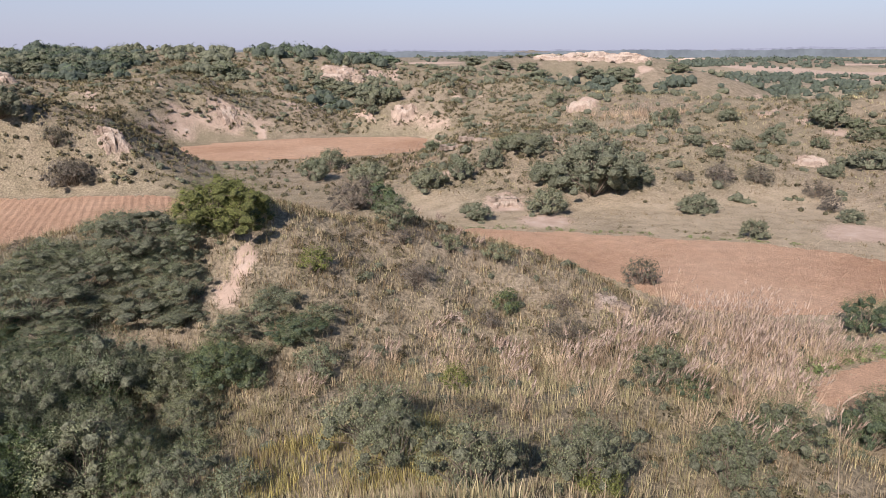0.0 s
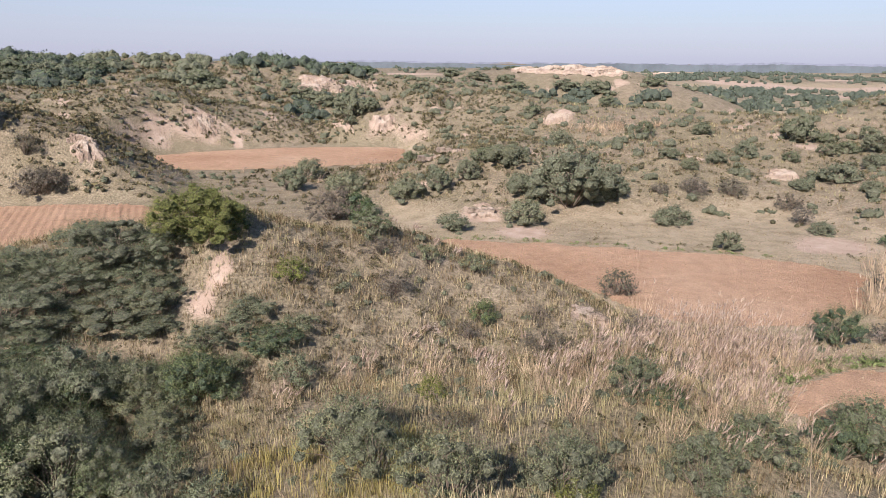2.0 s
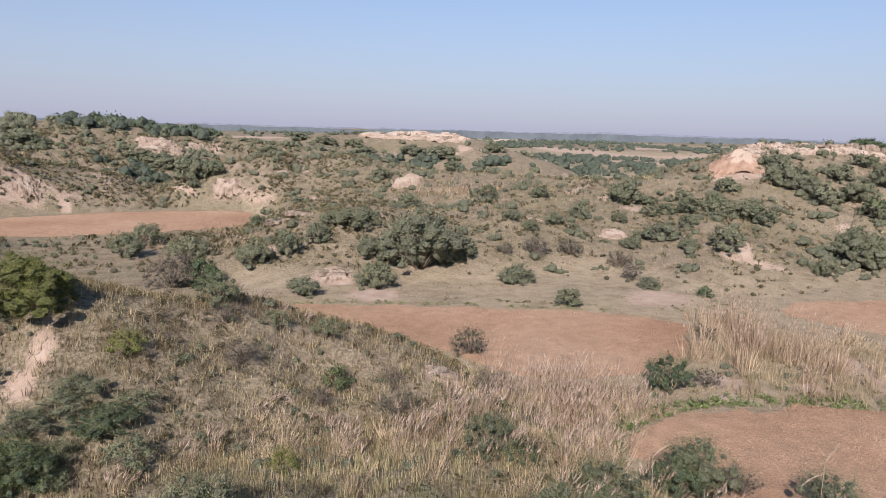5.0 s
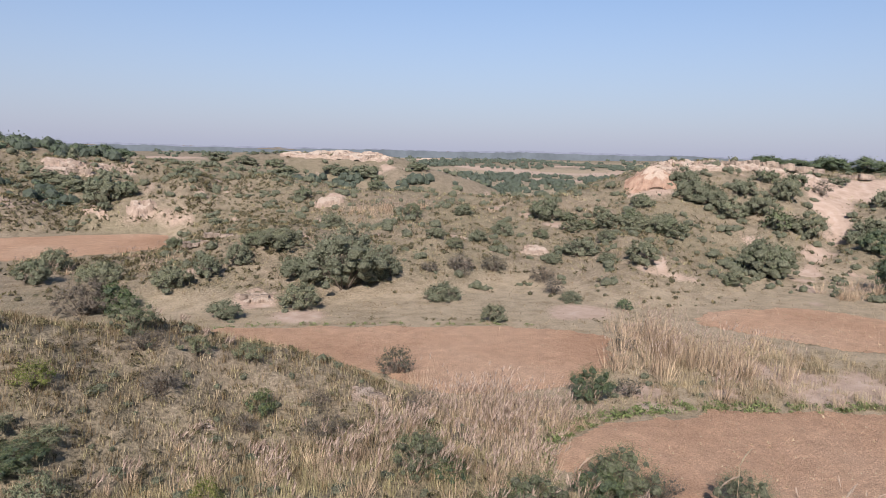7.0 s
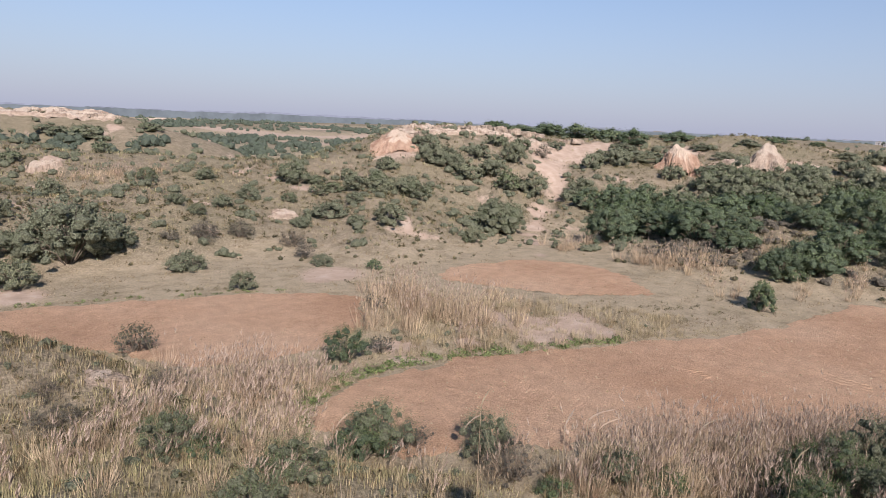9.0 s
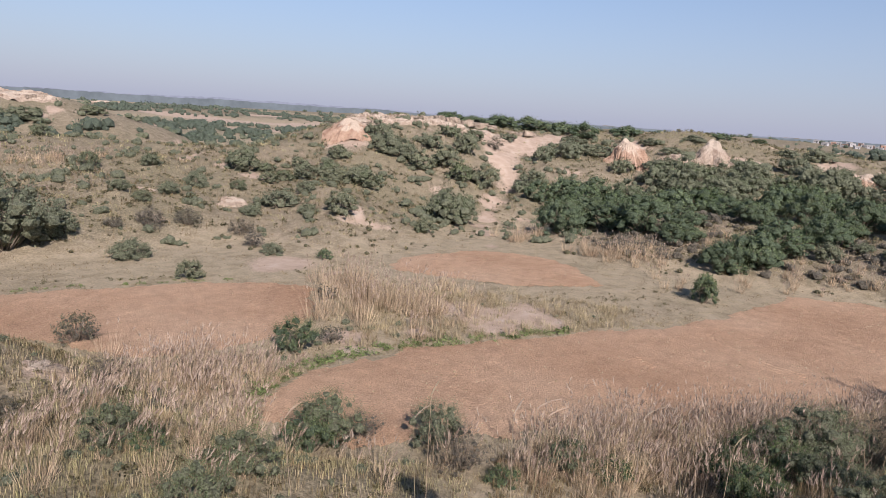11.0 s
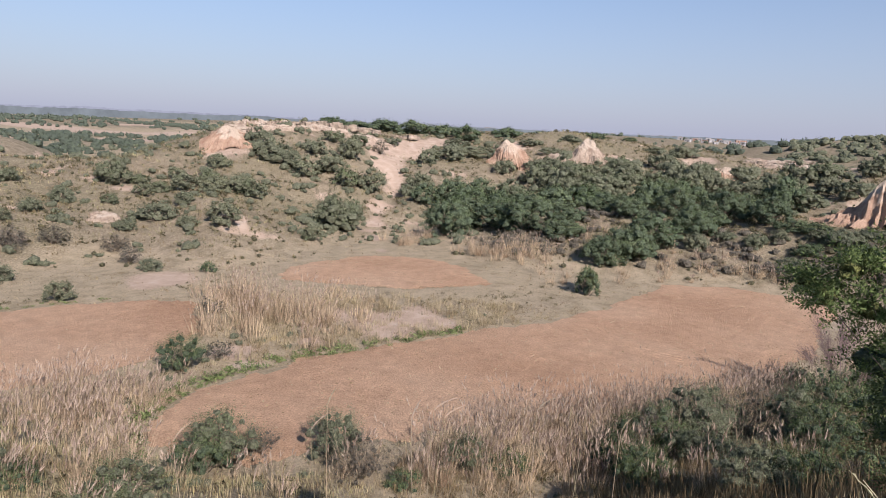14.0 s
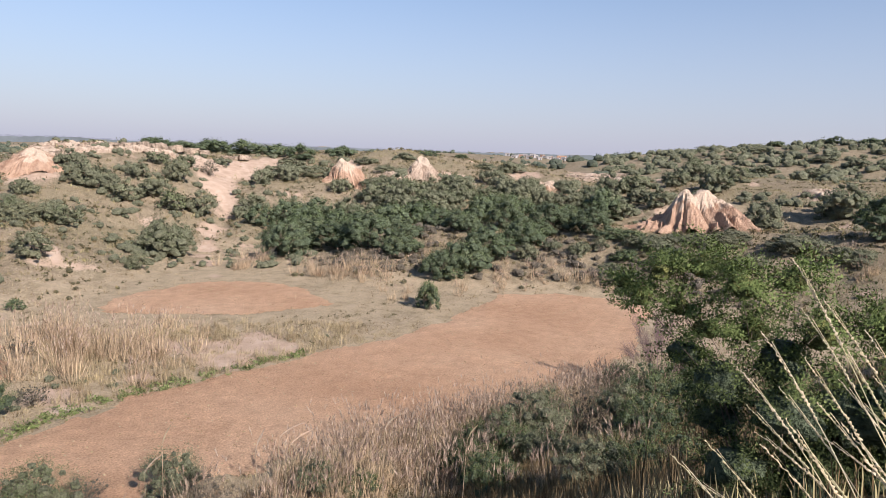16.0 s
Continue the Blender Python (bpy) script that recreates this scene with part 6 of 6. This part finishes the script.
def straw_stalk(az0, d0, az1, d1, el1, heads):
    """A ripe grass stalk, bowed, with a nodding seed head; from its foot to its tip."""
    x0, y0 = d0 * math.sin(radians(az0 + 12)), d0 * math.cos(radians(az0 + 12))
    tip = (d1 * math.sin(radians(az1)), d1 * math.cos(radians(az1)), EYE[2] + d1 * math.tan(radians(el1)))
    foot = (x0, y0, float(ground_z([x0], [y0])[0]) - 0.02)
    pts = [tuple(foot[i] + (tip[i] - foot[i]) * t + (0, 0, 0.12)[i] * math.sin(math.pi * t) for i in range(3)) for t in np.linspace(0, 1, 9)]
    verts, faces = [], []
    limb(verts, faces, pts, 0.0024, 0.0011, 5)
    thing = new("grass_stalk")
    thing.location = foot
    off = np.array(foot)
    part("stem", mesh_from("stem", np.array(verts) - off, faces, CREAM, True), thing)
    way = unit(np.array(pts[-1]) - np.array(pts[-2]))
    n, sides = heads, 6
    ring, rows = np.linspace(0, 2 * np.pi, sides, endpoint=False), []
    u = unit(np.cross(way, [0.3, 0.2, 0.9]))
    w = np.cross(way, u)
    for k in range(n):   # spikelets as knots along the head
        r = 0.0042 * (0.35 + (k % 2)) * (1 - 0.6 * k / n) * rng.uniform(0.7, 1.3)
        mid = np.array(tip) + way * (k / n * 0.3 - 0.24) + np.array([0, 0, -0.02]) * (k / n) ** 2 + rng.normal(size=3) * 0.0015
        rows.append(mid + (np.cos(ring)[:, None] * u + np.sin(ring)[:, None] * w) * r * rng.uniform(0.6, 1.4, (sides, 1)))
    q = (np.arange(n - 1)[:, None] * sides + np.arange(sides)[None]).ravel()
    q2 = (np.arange(n - 1)[:, None] * sides + (np.arange(sides)[None] + 1) % sides).ravel()
    part("seed_head", mesh_from("seed_head", np.vstack(rows) - off, np.stack([q, q2, q2 + sides, q + sides], -1), CREAM), thing, "pale ripe seed head")
    return tagged(thing, "ripe straw-coloured grass stalk with a seed head", "grass stalk", "stalks beside the camera")


for row in ((99.5, 2.2, 93.6, 2.3, -7.7, 60), (98, 2.1, 92.1, 2.2, -13.2, 46), (97.5, 2.2, 91.0, 2.3, -16.1, 46), (99, 2.3, 95.1, 2.4, -14.6, 46), (98.5, 2.0, 94.4, 2.0, -19.1, 40),
            (93, 2.1, 86.5, 2.2, -22.8, 30), (101, 2.2, 97.0, 2.3, -13.0, 46), (101, 2.3, 96.4, 2.3, -17.5, 40), (102, 2.4, 98.6, 2.5, -12.0, 40), (100, 2.1, 95.6, 2.1, -20.5, 40),
            (99, 2.1, 93.0, 2.1, -21.0, 36), (103, 2.4, 99.5, 2.5, -15.0, 40), (96, 2.0, 89.0, 2.1, -21.5, 30), (102, 2.2, 98.0, 2.2, -18.5, 40),
            (100, 2.3, 94.6, 2.5, -11.2, 44), (101, 2.5, 95.8, 2.6, -10.2, 44), (98, 2.4, 93.6, 2.6, -16.8, 40), (97, 2.5, 91.6, 2.7, -18.4, 36), (100, 2.6, 97.4, 2.8, -15.6, 40), (103, 2.6, 98.4, 2.9, -16.4, 40),
            (95, 2.6, 88.2, 2.8, -24.0, 30), (98, 2.7, 92.4, 2.9, -20.0, 36), (102, 2.8, 96.8, 3.0, -19.4, 36), (104, 2.5, 100.6, 2.6, -13.4, 40)):
    straw_stalk(*row)


def plume_stalk(az, d, el):
    """A tall reed on the slope below the camera, its feathery plume bent by the wind."""
    x, y = d * math.sin(radians(az)), d * math.cos(radians(az))
    foot = np.array([x + rng.uniform(-0.4, 0.4), y + rng.uniform(-0.4, 0.4), 0])
    foot[2] = float(ground_z(foot[:1], foot[1:2])[0]) - 0.03
    tip = np.array([x, y, EYE[2] + d * math.tan(radians(el))]) - foot
    bend = unit(np.array([rng.uniform(0.3, 0.8), rng.uniform(-0.3, 0.3), 0.0])) * 0.1
    pts = [tuple(tip * t + bend * (t ** 3 - t)) for t in np.linspace(0, 0.95, 8)]
    verts, faces = [], []
    limb(verts, faces, pts, 0.006, 0.003, 4)
    thing = new("plume_reed")
    thing.location = tuple(foot)
    part("stem", mesh_from("stem", verts, faces, REED, True), thing)
    way = unit(np.array([bend[0] * 4, bend[1] * 4, 0.55]))
    n, ring = 22, np.linspace(0, 2 * np.pi, 7, endpoint=False)
    u = unit(np.cross(way, [0.1, 0.9, 0.2]))
    w = np.cross(way, u)
    rows = []
    for k in range(n):   # a ragged spindle
        t = k / (n - 1)
        r = 0.009 * math.sin(math.pi * min(1, t * 0.9 + 0.08)) ** 0.8 * rng.uniform(0.6, 1.25)
        mid = np.array(pts[-1]) + way * t * 0.26 + bend * 1.6 * t * t + np.array([0, 0, -0.09]) * t * t
        rows.append(mid + (np.cos(ring)[:, None] * u + np.sin(ring)[:, None] * w) * r * rng.uniform(0.5, 1.5, (7, 1)) + way * rng.uniform(0, 0.02, (7, 1)))
    q = (np.arange(n - 1)[:, None] * 7 + np.arange(7)[None]).ravel()
    q2 = (np.arange(n - 1)[:, None] * 7 + (np.arange(7)[None] + 1) % 7).ravel()
    part("plume", mesh_from("plume", np.vstack(rows), np.stack([q, q2, q2 + 7, q + 7], -1), PLUME), thing, "pale feathery plume")
    return tagged(thing, "tall single reed with a pale bent plume", "reed", "plumes on the near slope")


for row in ((44.3, 8.2, -21.8), (42.9, 9.1, -23.8), (31.9, 8.6, -23.9), (51.4, 7.5, -23.0), (53.4, 8.3, -22.2), (54.3, 8.2, -22.8), (64.7, 10.0, -22.1), (62.1, 8.9, -21.6), (69.1, 9.4, -22.6), (66.4, 8.0, -19.8), (38.1, 10.1, -27.6)):
    plume_stalk(*row)


# ---- hazy rim of the plain, kilometres away: backdrops with the haze put into their glow ----
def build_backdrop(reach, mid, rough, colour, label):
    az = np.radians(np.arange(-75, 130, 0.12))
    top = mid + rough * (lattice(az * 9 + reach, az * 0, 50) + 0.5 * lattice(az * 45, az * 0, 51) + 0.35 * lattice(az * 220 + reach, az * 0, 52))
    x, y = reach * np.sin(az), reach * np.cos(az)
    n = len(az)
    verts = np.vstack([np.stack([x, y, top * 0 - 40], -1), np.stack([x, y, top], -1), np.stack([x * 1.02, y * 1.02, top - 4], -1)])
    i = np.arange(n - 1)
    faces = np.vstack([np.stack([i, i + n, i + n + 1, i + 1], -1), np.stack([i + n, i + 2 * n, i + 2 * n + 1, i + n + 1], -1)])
    m, nd, l, b = material("hazy_distance_glow")
    # the strip emits its own colour, tinted as distance haze would tint it
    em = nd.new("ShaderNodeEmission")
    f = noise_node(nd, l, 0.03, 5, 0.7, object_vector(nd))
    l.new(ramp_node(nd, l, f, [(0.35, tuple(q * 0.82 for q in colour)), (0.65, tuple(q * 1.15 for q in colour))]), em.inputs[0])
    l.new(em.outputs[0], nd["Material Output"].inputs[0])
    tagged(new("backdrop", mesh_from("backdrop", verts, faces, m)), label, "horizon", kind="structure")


build_backdrop(1300, 11.5, 2.2, (0.17, 0.2, 0.215), "glowing backdrop of the far plain's wooded rim, blue-grey with painted haze")
build_backdrop(2900, 11, 5.0, (0.27, 0.295, 0.36), "glowing backdrop of hills on the horizon, pale with painted haze")
